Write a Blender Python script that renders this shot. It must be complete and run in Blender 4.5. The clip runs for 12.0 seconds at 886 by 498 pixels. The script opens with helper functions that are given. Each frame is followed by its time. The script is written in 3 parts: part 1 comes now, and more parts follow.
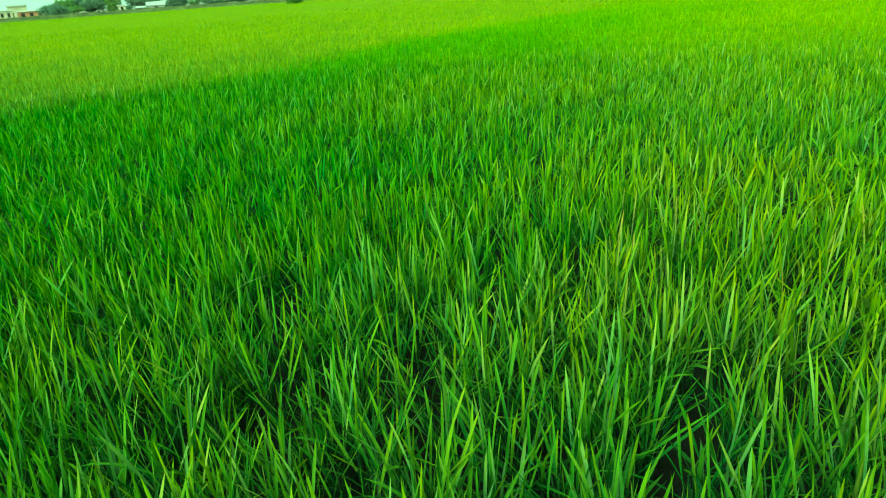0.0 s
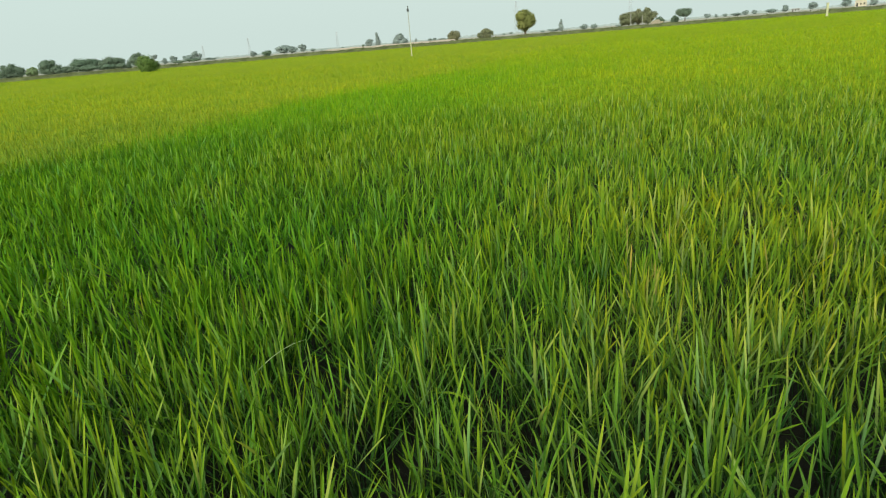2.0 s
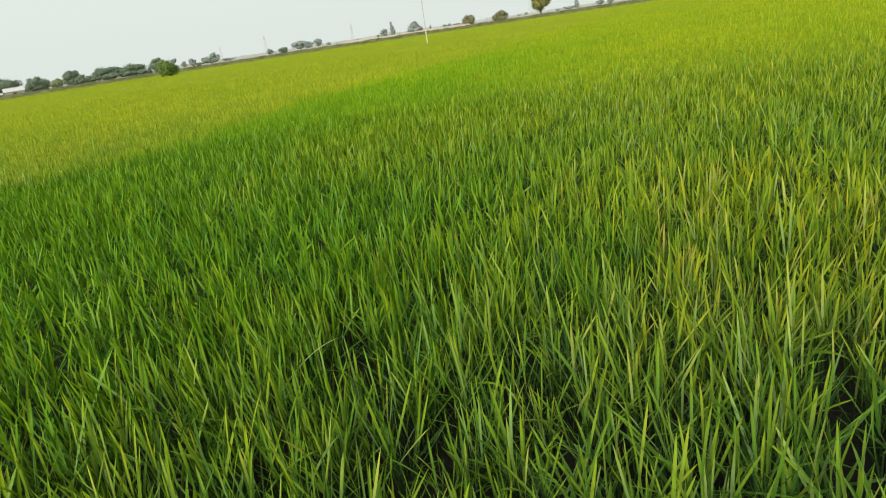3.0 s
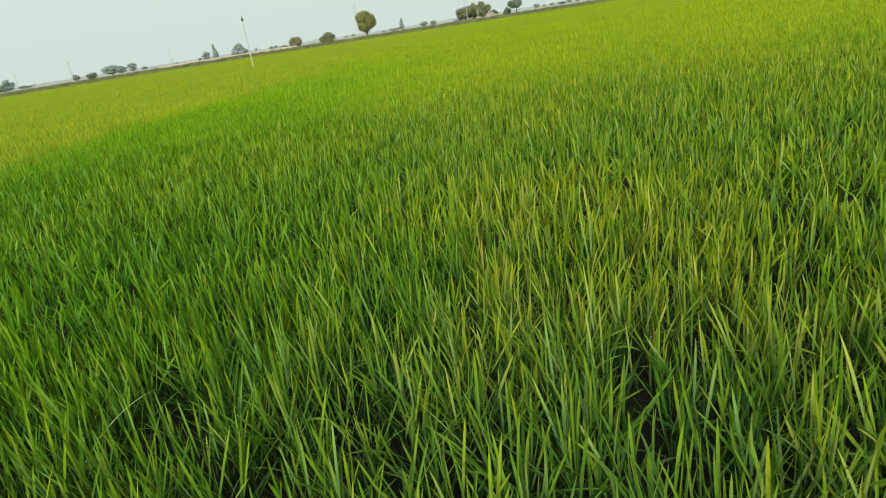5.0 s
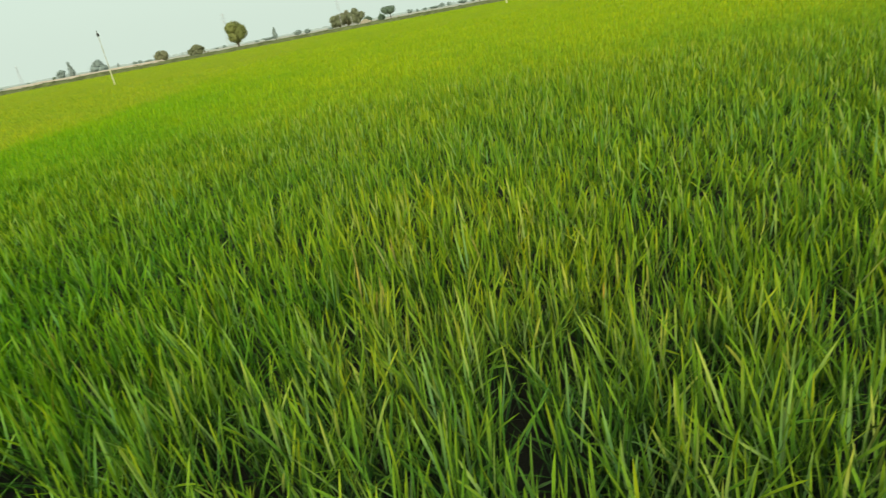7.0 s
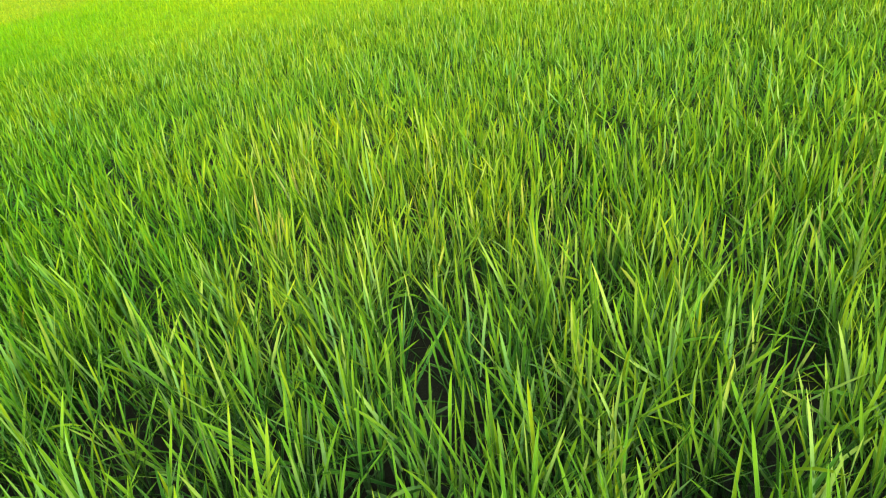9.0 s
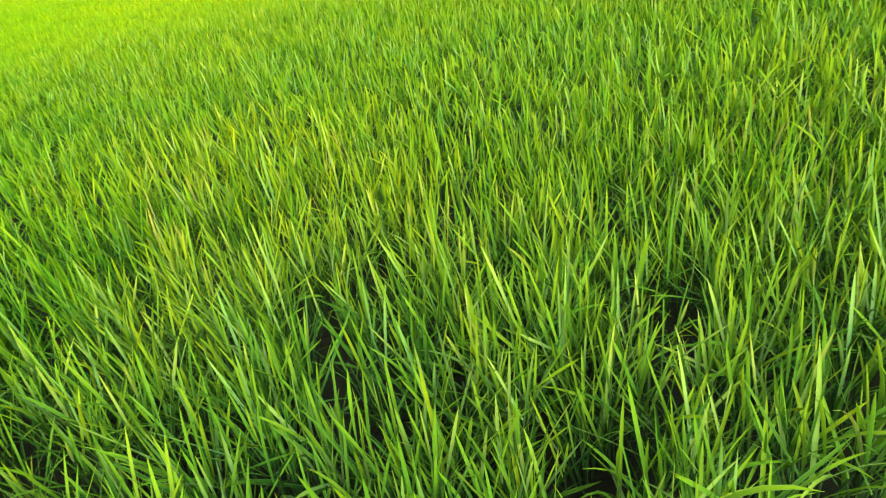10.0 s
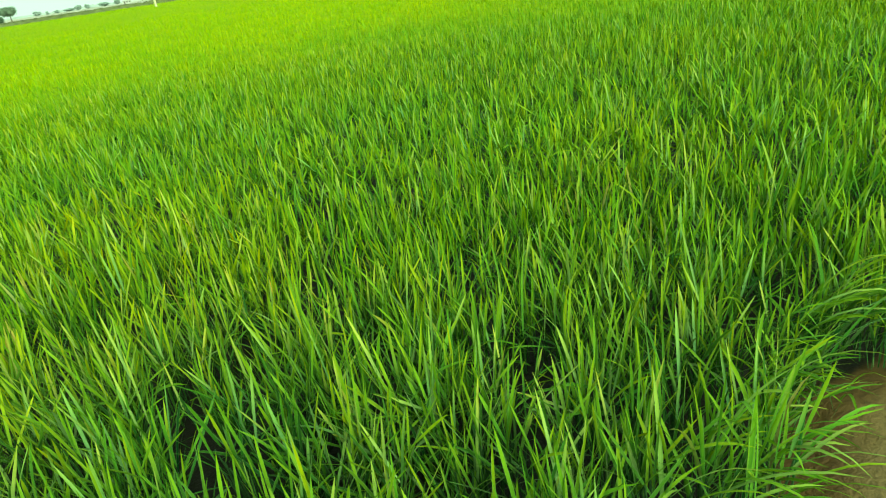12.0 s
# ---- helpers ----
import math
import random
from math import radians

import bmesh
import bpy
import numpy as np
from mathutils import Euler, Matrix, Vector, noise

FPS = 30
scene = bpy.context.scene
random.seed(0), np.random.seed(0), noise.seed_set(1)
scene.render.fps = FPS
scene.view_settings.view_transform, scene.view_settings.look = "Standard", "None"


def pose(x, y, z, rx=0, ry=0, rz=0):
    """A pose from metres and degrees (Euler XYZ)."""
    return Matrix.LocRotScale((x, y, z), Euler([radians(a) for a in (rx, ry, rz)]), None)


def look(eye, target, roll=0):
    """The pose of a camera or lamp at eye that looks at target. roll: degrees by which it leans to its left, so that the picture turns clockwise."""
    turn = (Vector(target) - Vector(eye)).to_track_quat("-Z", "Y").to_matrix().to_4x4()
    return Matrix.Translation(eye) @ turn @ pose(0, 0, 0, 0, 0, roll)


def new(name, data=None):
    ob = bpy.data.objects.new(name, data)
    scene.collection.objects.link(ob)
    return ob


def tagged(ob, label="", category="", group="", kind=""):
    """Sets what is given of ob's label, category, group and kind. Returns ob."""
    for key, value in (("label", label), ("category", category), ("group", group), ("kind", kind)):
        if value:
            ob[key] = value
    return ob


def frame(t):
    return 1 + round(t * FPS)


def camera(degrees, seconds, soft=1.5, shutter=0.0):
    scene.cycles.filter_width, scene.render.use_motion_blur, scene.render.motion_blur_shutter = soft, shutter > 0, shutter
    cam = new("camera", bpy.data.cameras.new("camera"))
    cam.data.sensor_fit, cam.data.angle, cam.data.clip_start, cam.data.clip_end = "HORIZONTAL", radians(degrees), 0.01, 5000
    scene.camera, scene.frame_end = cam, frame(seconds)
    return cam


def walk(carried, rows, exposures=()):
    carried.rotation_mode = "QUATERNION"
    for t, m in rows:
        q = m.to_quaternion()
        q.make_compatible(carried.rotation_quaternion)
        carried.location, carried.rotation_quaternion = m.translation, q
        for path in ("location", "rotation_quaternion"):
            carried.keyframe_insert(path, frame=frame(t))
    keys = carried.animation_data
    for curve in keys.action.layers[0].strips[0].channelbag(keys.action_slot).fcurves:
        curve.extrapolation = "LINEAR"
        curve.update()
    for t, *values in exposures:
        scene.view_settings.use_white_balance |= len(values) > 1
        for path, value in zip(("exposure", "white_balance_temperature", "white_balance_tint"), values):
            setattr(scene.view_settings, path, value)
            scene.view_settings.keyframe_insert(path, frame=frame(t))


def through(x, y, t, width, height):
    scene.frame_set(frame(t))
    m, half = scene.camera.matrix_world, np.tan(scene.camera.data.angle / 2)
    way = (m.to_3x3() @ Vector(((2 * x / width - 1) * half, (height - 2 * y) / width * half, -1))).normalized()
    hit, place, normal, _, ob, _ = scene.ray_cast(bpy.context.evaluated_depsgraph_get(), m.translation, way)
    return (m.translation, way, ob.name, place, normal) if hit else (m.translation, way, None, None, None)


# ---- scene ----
# ---- camera and its walk ----
cam = camera(69.4, 12.0, soft=1.05, shutter=0.12)
# seconds, x, y, z, yaw, pitch, roll
ROWS = [
    (0.0, 0.000, 0.000, 1.638, 25.83, -22.42, -3.98),
    (0.4, -0.279, -0.097, 1.641, 22.72, -23.21, -2.46),
    (0.5, -0.407, -0.134, 1.648, 23.88, -22.77, -3.19),
    (0.8, -0.651, -0.195, 1.648, 26.04, -22.11, -8.00),
    (1.0, -0.737, -0.200, 1.626, 28.26, -20.31, -8.31),
    (1.1, -0.744, -0.204, 1.627, 28.87, -20.96, -8.71),
    (1.2, -0.750, -0.207, 1.628, 26.44, -20.35, -7.29),
    (1.5, -0.770, -0.218, 1.631, 22.66, -20.31, -5.91),
    (1.7, -0.757, -0.221, 1.631, 17.71, -17.86, -4.43),
    (1.9, -0.744, -0.224, 1.630, 14.82, -18.07, -4.47),
    (2.0, -0.737, -0.225, 1.630, 13.76, -18.16, -4.78),
    (2.2, -0.744, -0.229, 1.642, 12.12, -19.71, -5.22),
    (2.3, -0.748, -0.232, 1.648, 12.92, -19.93, -5.63),
    (2.5, -0.755, -0.236, 1.660, 15.27, -17.45, -8.11),
    (2.7, -0.766, -0.233, 1.652, 17.00, -18.90, -8.55),
    (4.3, -0.666, -0.158, 1.645, 6.05, -19.53, -9.36),
    (4.5, -0.655, -0.170, 1.655, 4.69, -19.71, -9.44),
    (4.8, -0.641, -0.179, 1.659, 3.22, -18.92, -9.32),
    (5.0, -0.632, -0.185, 1.662, 1.82, -19.42, -8.88),
    (5.2, -0.632, -0.191, 1.664, 0.91, -19.30, -8.34),
    (5.5, -0.633, -0.200, 1.666, 1.13, -19.32, -7.66),
    (5.7, -0.639, -0.203, 1.664, 2.53, -19.49, -7.89),
    (6.0, -0.648, -0.207, 1.662, 4.23, -20.18, -8.46),
    (6.2, -0.638, -0.195, 1.663, 4.60, -20.40, -9.19),
    (6.5, -0.622, -0.178, 1.664, 2.38, -19.80, -9.24),
    (6.7, -0.573, -0.141, 1.682, 0.48, -20.81, -11.22),
    (6.9, -0.524, -0.104, 1.700, -5.13, -20.83, -11.96),
    (7.0, -0.500, -0.086, 1.709, -8.08, -20.54, -10.57),
    (7.2, -0.470, -0.073, 1.707, -13.85, -20.10, -7.21),
    (8.8, -0.451, -0.027, 1.629, -15.06, -26.93, -6.89),
    (9.0, -0.443, -0.036, 1.622, -15.27, -27.15, -7.67),
    (9.2, -0.428, -0.052, 1.622, -14.97, -28.09, -8.03),
    (9.5, -0.406, -0.075, 1.622, -15.66, -29.21, -9.78),
    (9.7, -0.377, -0.089, 1.625, -17.21, -28.75, -10.41),
    (9.8, -0.363, -0.096, 1.627, -19.01, -28.82, -9.99),
    (10.0, -0.334, -0.110, 1.630, -22.03, -29.00, -10.39),
    (10.2, -0.334, -0.112, 1.631, -25.61, -29.39, -9.64),
    (10.3, -0.334, -0.112, 1.632, -25.45, -29.37, -10.08),
    (10.5, -0.334, -0.114, 1.633, -23.66, -28.66, -11.13),
    (10.7, -0.320, -0.114, 1.632, -22.25, -27.77, -12.03),
    (10.9, -0.306, -0.115, 1.631, -24.58, -27.14, -11.39),
    (11.0, -0.299, -0.115, 1.631, -26.43, -26.75, -10.54),
    (11.2, -0.295, -0.124, 1.630, -29.46, -25.18, -9.34),
    (11.3, -0.294, -0.128, 1.630, -30.05, -24.57, -8.85),
    (11.5, -0.290, -0.137, 1.629, -32.36, -23.61, -7.44),
    (11.7, -0.320, -0.156, 1.637, -34.14, -24.01, -6.80),
    (11.8, -0.336, -0.165, 1.641, -34.82, -24.09, -7.21),
    (12.0, -0.366, -0.184, 1.649, -36.51, -24.55, -8.51),
]
EXPOSURES = [
    (0.0, 0.48, 6600, -85), (0.5, 0.78, 7000, -70), (1.0, 0.02, 5850, -53), (1.5, 0.05, 6100, -38), (2.0, -0.06, 6300, 0), (2.5, 0.1, 6700, 12), (4.5, -0.04, 6450, 3), (5.5, -0.04, 6450, 3), (7.0, 0.02, 6750, -5),
    (9.0, 0.92, 6500, -17), (9.5, 0.96, 6600, -25), (10.0, 0.99, 7000, -22), (10.5, 0.98, 6850, -24), (11.0, 0.91, 7000, -17), (11.5, 0.7, 7000, -23), (12.0, 0.64, 6900, -45),
]
walk(cam, [(t, pose(x, y, z, 90 + pitch, 0, yaw) @ pose(0, 0, 0, 0, 0, roll)) for t, x, y, z, yaw, pitch, roll in ROWS], EXPOSURES)

# ---- sky and sun: a hazy evening ----
SUN_AZ, SUN_EL = 188.0, 30.0
world = bpy.data.worlds.new("hazy_sky")
scene.world = world
world.use_nodes = True
wn, wl = world.node_tree.nodes, world.node_tree.links
wn.clear()
sky = wn.new("ShaderNodeTexSky")
sky.sky_type, sky.sun_disc = "NISHITA", False
sky.sun_elevation, sky.sun_rotation = radians(SUN_EL), radians(SUN_AZ)
sky.air_density, sky.dust_density, sky.ozone_density = 1.0, 6.0, 1.0
haze = wn.new("ShaderNodeMix")
haze.data_type = "RGBA"
haze.inputs[0].default_value = 0.85
haze.inputs[7].default_value = (7.25, 8.1, 7.75, 1)
back = wn.new("ShaderNodeBackground")
back.inputs[1].default_value = 0.11
wout = wn.new("ShaderNodeOutputWorld")
wl.new(sky.outputs[0], haze.inputs[6])
wl.new(haze.outputs[2], back.inputs[0])
wl.new(back.outputs[0], wout.inputs[0])

sun = new("sun", bpy.data.lights.new("sun", "SUN"))
sun.data.energy, sun.data.angle, sun.data.color = 2.9, radians(25), (1.0, 0.95, 0.84)
a, e = radians(SUN_AZ), radians(SUN_EL)
sun.matrix_world = look((30 * math.sin(a) * math.cos(e), 30 * math.cos(a) * math.cos(e), 30 * math.sin(e)), (0, 0, 0))


# ---- materials ----
class Nodes:
    """A node material under construction."""

    def __init__(self, name):
        self.mat = bpy.data.materials.new(name)
        self.mat.use_nodes = True
        self.tree = self.mat.node_tree
        self.tree.nodes.clear()
        self.out = self.node("ShaderNodeOutputMaterial")

    def node(self, kind):
        return self.tree.nodes.new(kind)

    def value(self, name):
        """A number stored on the mesh."""
        n = self.node("ShaderNodeAttribute")
        n.attribute_name = name
        return n.outputs["Fac"]

    def link(self, a, b):
        self.tree.links.new(a, b)

    def math(self, op, a, b=0.0, clamp=False):
        n = self.node("ShaderNodeMath")
        n.operation, n.use_clamp = op, clamp
        for i, v in enumerate((a, b)):
            if isinstance(v, (int, float)):
                n.inputs[i].default_value = v
            else:
                self.link(v, n.inputs[i])
        return n.outputs[0]

    def mix(self, fac, a, b, blend="MIX"):
        n = self.node("ShaderNodeMix")
        n.data_type, n.blend_type = "RGBA", blend
        for i, v in ((0, fac), (6, a), (7, b)):
            if isinstance(v, (int, float)):
                n.inputs[i].default_value = v
            elif isinstance(v, tuple):
                n.inputs[i].default_value = (*v, 1)
            else:
                self.link(v, n.inputs[i])
        return n.outputs[2]

    def noise(self, where, scale, detail=3.0, rough=0.55):
        n = self.node("ShaderNodeTexNoise")
        n.inputs["Scale"].default_value, n.inputs["Detail"].default_value, n.inputs["Roughness"].default_value = scale, detail, rough
        self.link(where, n.inputs["Vector"])
        return n.outputs["Fac"]

    def ramp(self, fac, *stops):
        n = self.node("ShaderNodeValToRGB")
        els = n.color_ramp.elements
        while len(els) < len(stops):
            els.new(0.5)
        for el, (p, c) in zip(els, stops):
            el.position, el.color = p, (*c, 1) if isinstance(c, tuple) else (c, c, c, 1)
        self.link(fac, n.inputs[0])
        return n.outputs[0]

    def step(self, v, lo, hi):
        n = self.node("ShaderNodeMapRange")
        n.interpolation_type = "SMOOTHSTEP"
        n.inputs[1].default_value, n.inputs[2].default_value = lo, hi
        self.link(v, n.inputs[0])
        return n.outputs[0]

    def place(self):
        return self.node("ShaderNodeNewGeometry").outputs["Position"]

    def surface(self, colour, rough=0.6, spec=0.3, bump=None, strength=0.3, distance=0.01, metal=0.0):
        p = self.node("ShaderNodeBsdfPrincipled")
        if isinstance(colour, tuple):
            p.inputs["Base Color"].default_value = (*colour, 1)
        else:
            self.link(colour, p.inputs["Base Color"])
        p.inputs["Metallic"].default_value = metal
        p.inputs["Specular IOR Level"].default_value = spec
        if isinstance(rough, (int, float)):
            p.inputs["Roughness"].default_value = rough
        else:
            self.link(rough, p.inputs["Roughness"])
        if bump is not None:
            b = self.node("ShaderNodeBump")
            b.inputs["Strength"].default_value, b.inputs["Distance"].default_value = strength, distance
            self.link(bump, b.inputs["Height"])
            self.link(b.outputs[0], p.inputs["Normal"])
        return p.outputs[0]

    def leafy(self, colour, through, share, rough=0.45, spec=0.35):
        """A thin leaf: part of the light shines through it."""
        t = self.node("ShaderNodeBsdfTranslucent")
        self.link(through, t.inputs[0])
        m = self.node("ShaderNodeMixShader")
        m.inputs[0].default_value = share
        self.link(self.surface(colour, rough, spec), m.inputs[1])
        self.link(t.outputs[0], m.inputs[2])
        return m.outputs[0]

    def done(self, shader):
        self.link(shader, self.out.inputs[0])
        return self.mat


def field_tints(n, colour):
    """Growth differs over the field: patches, a yellowing spot, a dark green one, a lush strip beside the second plot,
    and paler rice in that plot. The far rice also gets the brightness of its lit tips painted in.
    """
    where = n.place()
    patch = n.step(n.noise(where, 0.33, 4.0), 0.40, 0.62)
    colour = n.mix(n.math("MULTIPLY", patch, 0.5), colour, n.mix(1.0, colour, (1.32, 1.12, 0.85), "MULTIPLY"))
    fine = n.step(n.noise(where, 1.9, 3.0), 0.42, 0.60)
    colour = n.mix(n.math("MULTIPLY", fine, 0.4), colour, n.mix(1.0, colour, (0.66, 0.86, 0.85), "MULTIPLY"))
    xyz = n.node("ShaderNodeSeparateXYZ")
    n.link(where, xyz.inputs[0])
    stir = n.math("MULTIPLY", n.math("SUBTRACT", n.noise(where, 0.9, 3.0), 0.5), 1.6)
    dx = n.math("DIVIDE", n.math("SUBTRACT", xyz.outputs[0], 0.15), 1.15)
    dy = n.math("DIVIDE", n.math("SUBTRACT", xyz.outputs[1], 3.9), 1.6)
    hungry = n.math("ADD", n.math("SQRT", n.math("ADD", n.math("MULTIPLY", dx, dx), n.math("MULTIPLY", dy, dy))), stir)
    hungry = n.math("SUBTRACT", 1.0, n.step(hungry, 0.6, 1.3))
    colour = n.mix(n.math("MULTIPLY", hungry, 0.4), colour, n.mix(1.0, colour, (1.34, 1.10, 1.0), "MULTIPLY"))
    # a darker, greener spot around some of the gaps
    ex = n.math("DIVIDE", n.math("SUBTRACT", xyz.outputs[0], 0.05), 0.40)
    ey = n.math("DIVIDE", n.math("SUBTRACT", xyz.outputs[1], 1.68), 0.52)
    rank = n.math("ADD", n.math("SQRT", n.math("ADD", n.math("MULTIPLY", ex, ex), n.math("MULTIPLY", ey, ey))), n.math("MULTIPLY", stir, 0.5))
    rank = n.math("SUBTRACT", 1.0, n.step(rank, 0.55, 1.3))
    colour = n.mix(n.math("MULTIPLY", rank, 0.62), colour, n.mix(1.0, colour, (0.60, 0.78, 0.85), "MULTIPLY"))
    wobble = n.math("MULTIPLY", n.math("SUBTRACT", n.noise(where, 0.16, 3.0), 0.5), 6.0)
    side = n.math("ADD", n.math("SUBTRACT", xyz.outputs[0], n.math("MULTIPLY", xyz.outputs[1], 0.14)), wobble)
    near = n.math("SUBTRACT", 1.0, n.step(xyz.outputs[1], 16.0, 40.0))
    close = n.math("SUBTRACT", 1.0, n.step(xyz.outputs[1], 3.5, 8.0))
    deep = n.math("MULTIPLY", n.math("SUBTRACT", 1.0, n.step(side, -2.9, -1.2)), close)
    deep = n.math("ADD", deep, n.math("MULTIPLY", n.math("MULTIPLY", n.step(side, -0.1, 0.6), n.math("SUBTRACT", 1.0, n.step(side, 1.3, 2.1))), n.math("MULTIPLY", n.math("MULTIPLY", close, n.step(xyz.outputs[1], 0.9, 1.4)), 0.12)))
    colour = n.mix(n.math("MULTIPLY", deep, 0.62), colour, n.mix(1.0, colour, (0.58, 0.86, 0.45), "MULTIPLY"))
    lush = n.math("MULTIPLY", n.step(side, -10.8, -9.6), n.math("SUBTRACT", 1.0, n.step(side, -9.0, -1.0)))
    colour = n.mix(n.math("MULTIPLY", n.math("MULTIPLY", lush, near), 0.8), colour, n.mix(1.0, colour, (0.60, 0.90, 0.50), "MULTIPLY"))
    # rice farther out is painted lighter and yellower, as its lit tips look
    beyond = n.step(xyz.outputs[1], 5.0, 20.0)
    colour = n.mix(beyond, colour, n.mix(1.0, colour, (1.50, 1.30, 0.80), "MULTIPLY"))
    pale = n.math("SUBTRACT", 1.0, n.step(side, -11.6, -9.9))
    return n.mix(n.math("MULTIPLY", pale, 0.8), colour, n.mix(1.0, colour, (1.04, 0.97, 1.6), "MULTIPLY"))


def rice_leaf_material(name, per_object):
    n = Nodes(name)
    if per_object:
        chance = n.node("ShaderNodeObjectInfo").outputs["Random"]
        tone = n.math("ADD", n.value("young_lit"), n.math("MULTIPLY", chance, 0.42))
        hue = n.math("FRACT", n.math("MULTIPLY", chance, 7.31))
    else:
        tone = n.value("tone")
        hue = n.node("ShaderNodeNewGeometry").outputs["Random Per Island"]
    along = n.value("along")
    # darkest greens: old leaves, with the shade deep in the plants put in
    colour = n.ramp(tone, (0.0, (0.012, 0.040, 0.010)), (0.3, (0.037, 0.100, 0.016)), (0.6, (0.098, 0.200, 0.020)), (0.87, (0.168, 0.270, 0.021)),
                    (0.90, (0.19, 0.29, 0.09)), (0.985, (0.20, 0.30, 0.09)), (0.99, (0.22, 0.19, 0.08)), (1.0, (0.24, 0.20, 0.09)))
    # tips yellower by nature; their extra lightness paints the light on the canopy top
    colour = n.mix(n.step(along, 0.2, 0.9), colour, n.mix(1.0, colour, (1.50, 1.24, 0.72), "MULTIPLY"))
    colour = n.mix(n.math("MULTIPLY", n.step(hue, 0.52, 0.72), 0.6), colour, n.mix(1.0, colour, (0.66, 0.90, 1.1), "MULTIPLY"))
    colour = n.mix(n.math("SUBTRACT", 1.0, n.step(hue, 0.10, 0.2)), colour, n.mix(1.0, colour, (1.20, 1.03, 0.9), "MULTIPLY"))
    worn = n.math("MULTIPLY", n.math("MULTIPLY", n.step(hue, 0.81, 0.85), n.math("SUBTRACT", 1.0, n.step(tone, 0.35, 0.45))), 0.62)
    colour = n.mix(worn, colour, (0.175, 0.24, 0.085))
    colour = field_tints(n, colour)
    streak = n.noise(n.place(), 90.0, 2.0)
    colour = n.mix(n.math("MULTIPLY", n.step(streak, 0.45, 0.75), 0.25), colour, n.mix(1.0, colour, (1.3, 1.2, 1.2), "MULTIPLY"))
    colour = n.mix(n.math("MULTIPLY", n.step(n.value("rib"), 0.62, 0.95), 0.3), colour, n.mix(1.0, colour, (1.4, 1.3, 1.8), "MULTIPLY"))
    edge = n.step(n.value("margin"), 0.70, 0.96)
    # leaf margins are whitish; the sky's glint along them is painted in too
    colour = n.mix(n.math("MULTIPLY", edge, 0.30), colour, (0.27, 0.39, 0.16))
    through = n.mix(1.0, colour, (1.5, 1.25, 0.5), "MULTIPLY")
    return n.done(n.leafy(colour, through, 0.12, 0.5, 0.07))


def canopy_material():
    n = Nodes("rice_mass")
    where = n.place()
    grain = n.noise(where, 7.0, 4.0, 0.7)
    colour = n.ramp(grain, (0.3, (0.09, 0.15, 0.010)), (0.55, (0.19, 0.28, 0.012)), (0.8, (0.27, 0.36, 0.016)))
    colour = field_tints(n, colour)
    return n.done(n.surface(colour, 0.9, 0.03, grain, 1.0, 0.12))


def mud_material():
    n = Nodes("damp_mud")
    where = n.place()
    big, small = n.noise(where, 1.7, 4.0), n.noise(where, 38.0, 5.0, 0.65)
    colour = n.ramp(big, (0.3, (0.13, 0.085, 0.030)), (0.55, (0.22, 0.155, 0.06)), (0.75, (0.31, 0.23, 0.10)))
    colour = n.mix(n.step(small, 0.45, 0.7), colour, n.mix(1.0, colour, (0.62, 0.6, 0.55), "MULTIPLY"))
    xyz = n.node("ShaderNodeSeparateXYZ")
    n.link(where, xyz.inputs[0])
    # paddy floor: wet mud, with the shade between plants put into its colour
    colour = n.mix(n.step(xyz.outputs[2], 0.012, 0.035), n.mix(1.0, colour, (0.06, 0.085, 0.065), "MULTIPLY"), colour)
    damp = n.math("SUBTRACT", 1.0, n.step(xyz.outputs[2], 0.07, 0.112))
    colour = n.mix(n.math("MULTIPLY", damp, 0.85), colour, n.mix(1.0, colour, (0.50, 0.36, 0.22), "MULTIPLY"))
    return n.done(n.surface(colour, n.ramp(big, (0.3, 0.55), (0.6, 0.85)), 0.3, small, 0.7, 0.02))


def land_material():
    n = Nodes("far_land")
    where = n.place()
    big = n.noise(where, 0.012, 4.0)
    # pale and pinkish, with the haze over the distance put into the colour
    colour = n.ramp(big, (0.35, (0.33, 0.33, 0.26)), (0.5, (0.39, 0.36, 0.30)), (0.65, (0.46, 0.41, 0.35)))
    return n.done(n.surface(colour, 0.95, 0.1, n.noise(where, 1.5, 4.0), 0.5, 0.1))


def plain(name, colour, rough=0.7, vary=0.25, scale=6.0, spec=0.25, metal=0.0):
    n = Nodes(name)
    where = n.place()
    g = n.noise(where, scale, 4.0, 0.6)
    low, high = tuple(c * (1 - vary) for c in colour), tuple(min(1.0, c * (1 + vary)) for c in colour)
    return n.done(n.surface(n.ramp(g, (0.3, low), (0.7, high)), rough, spec, g, 0.25, 0.02, metal))


def crown_material(name, dark, light):
    n = Nodes(name)
    tone = n.value("tone")
    colour = n.ramp(tone, (0.0, dark), (1.0, light))
    shift = n.node("ShaderNodeObjectInfo").outputs["Random"]
    colour = n.mix(n.math("MULTIPLY", shift, 0.5), colour, n.mix(1.0, colour, (1.25, 1.1, 1.15), "MULTIPLY"))
    return n.done(n.leafy(colour, colour, 0.45, 0.8, 0.05))


LEAF = rice_leaf_material("rice_leaf", True)
LEAVES = rice_leaf_material("rice_leaves", False)
CANOPY, MUD, LAND = canopy_material(), mud_material(), land_material()
# sheaths darker than their own pale green: deep shade put into the colour
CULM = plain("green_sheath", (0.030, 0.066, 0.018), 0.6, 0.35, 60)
SOIL = plain("dry_pink_soil", (0.50, 0.40, 0.31), 0.95, 0.2, 0.4)
VERGE = plain("weedy_verge", (0.115, 0.125, 0.048), 0.95, 0.45, 0.8)
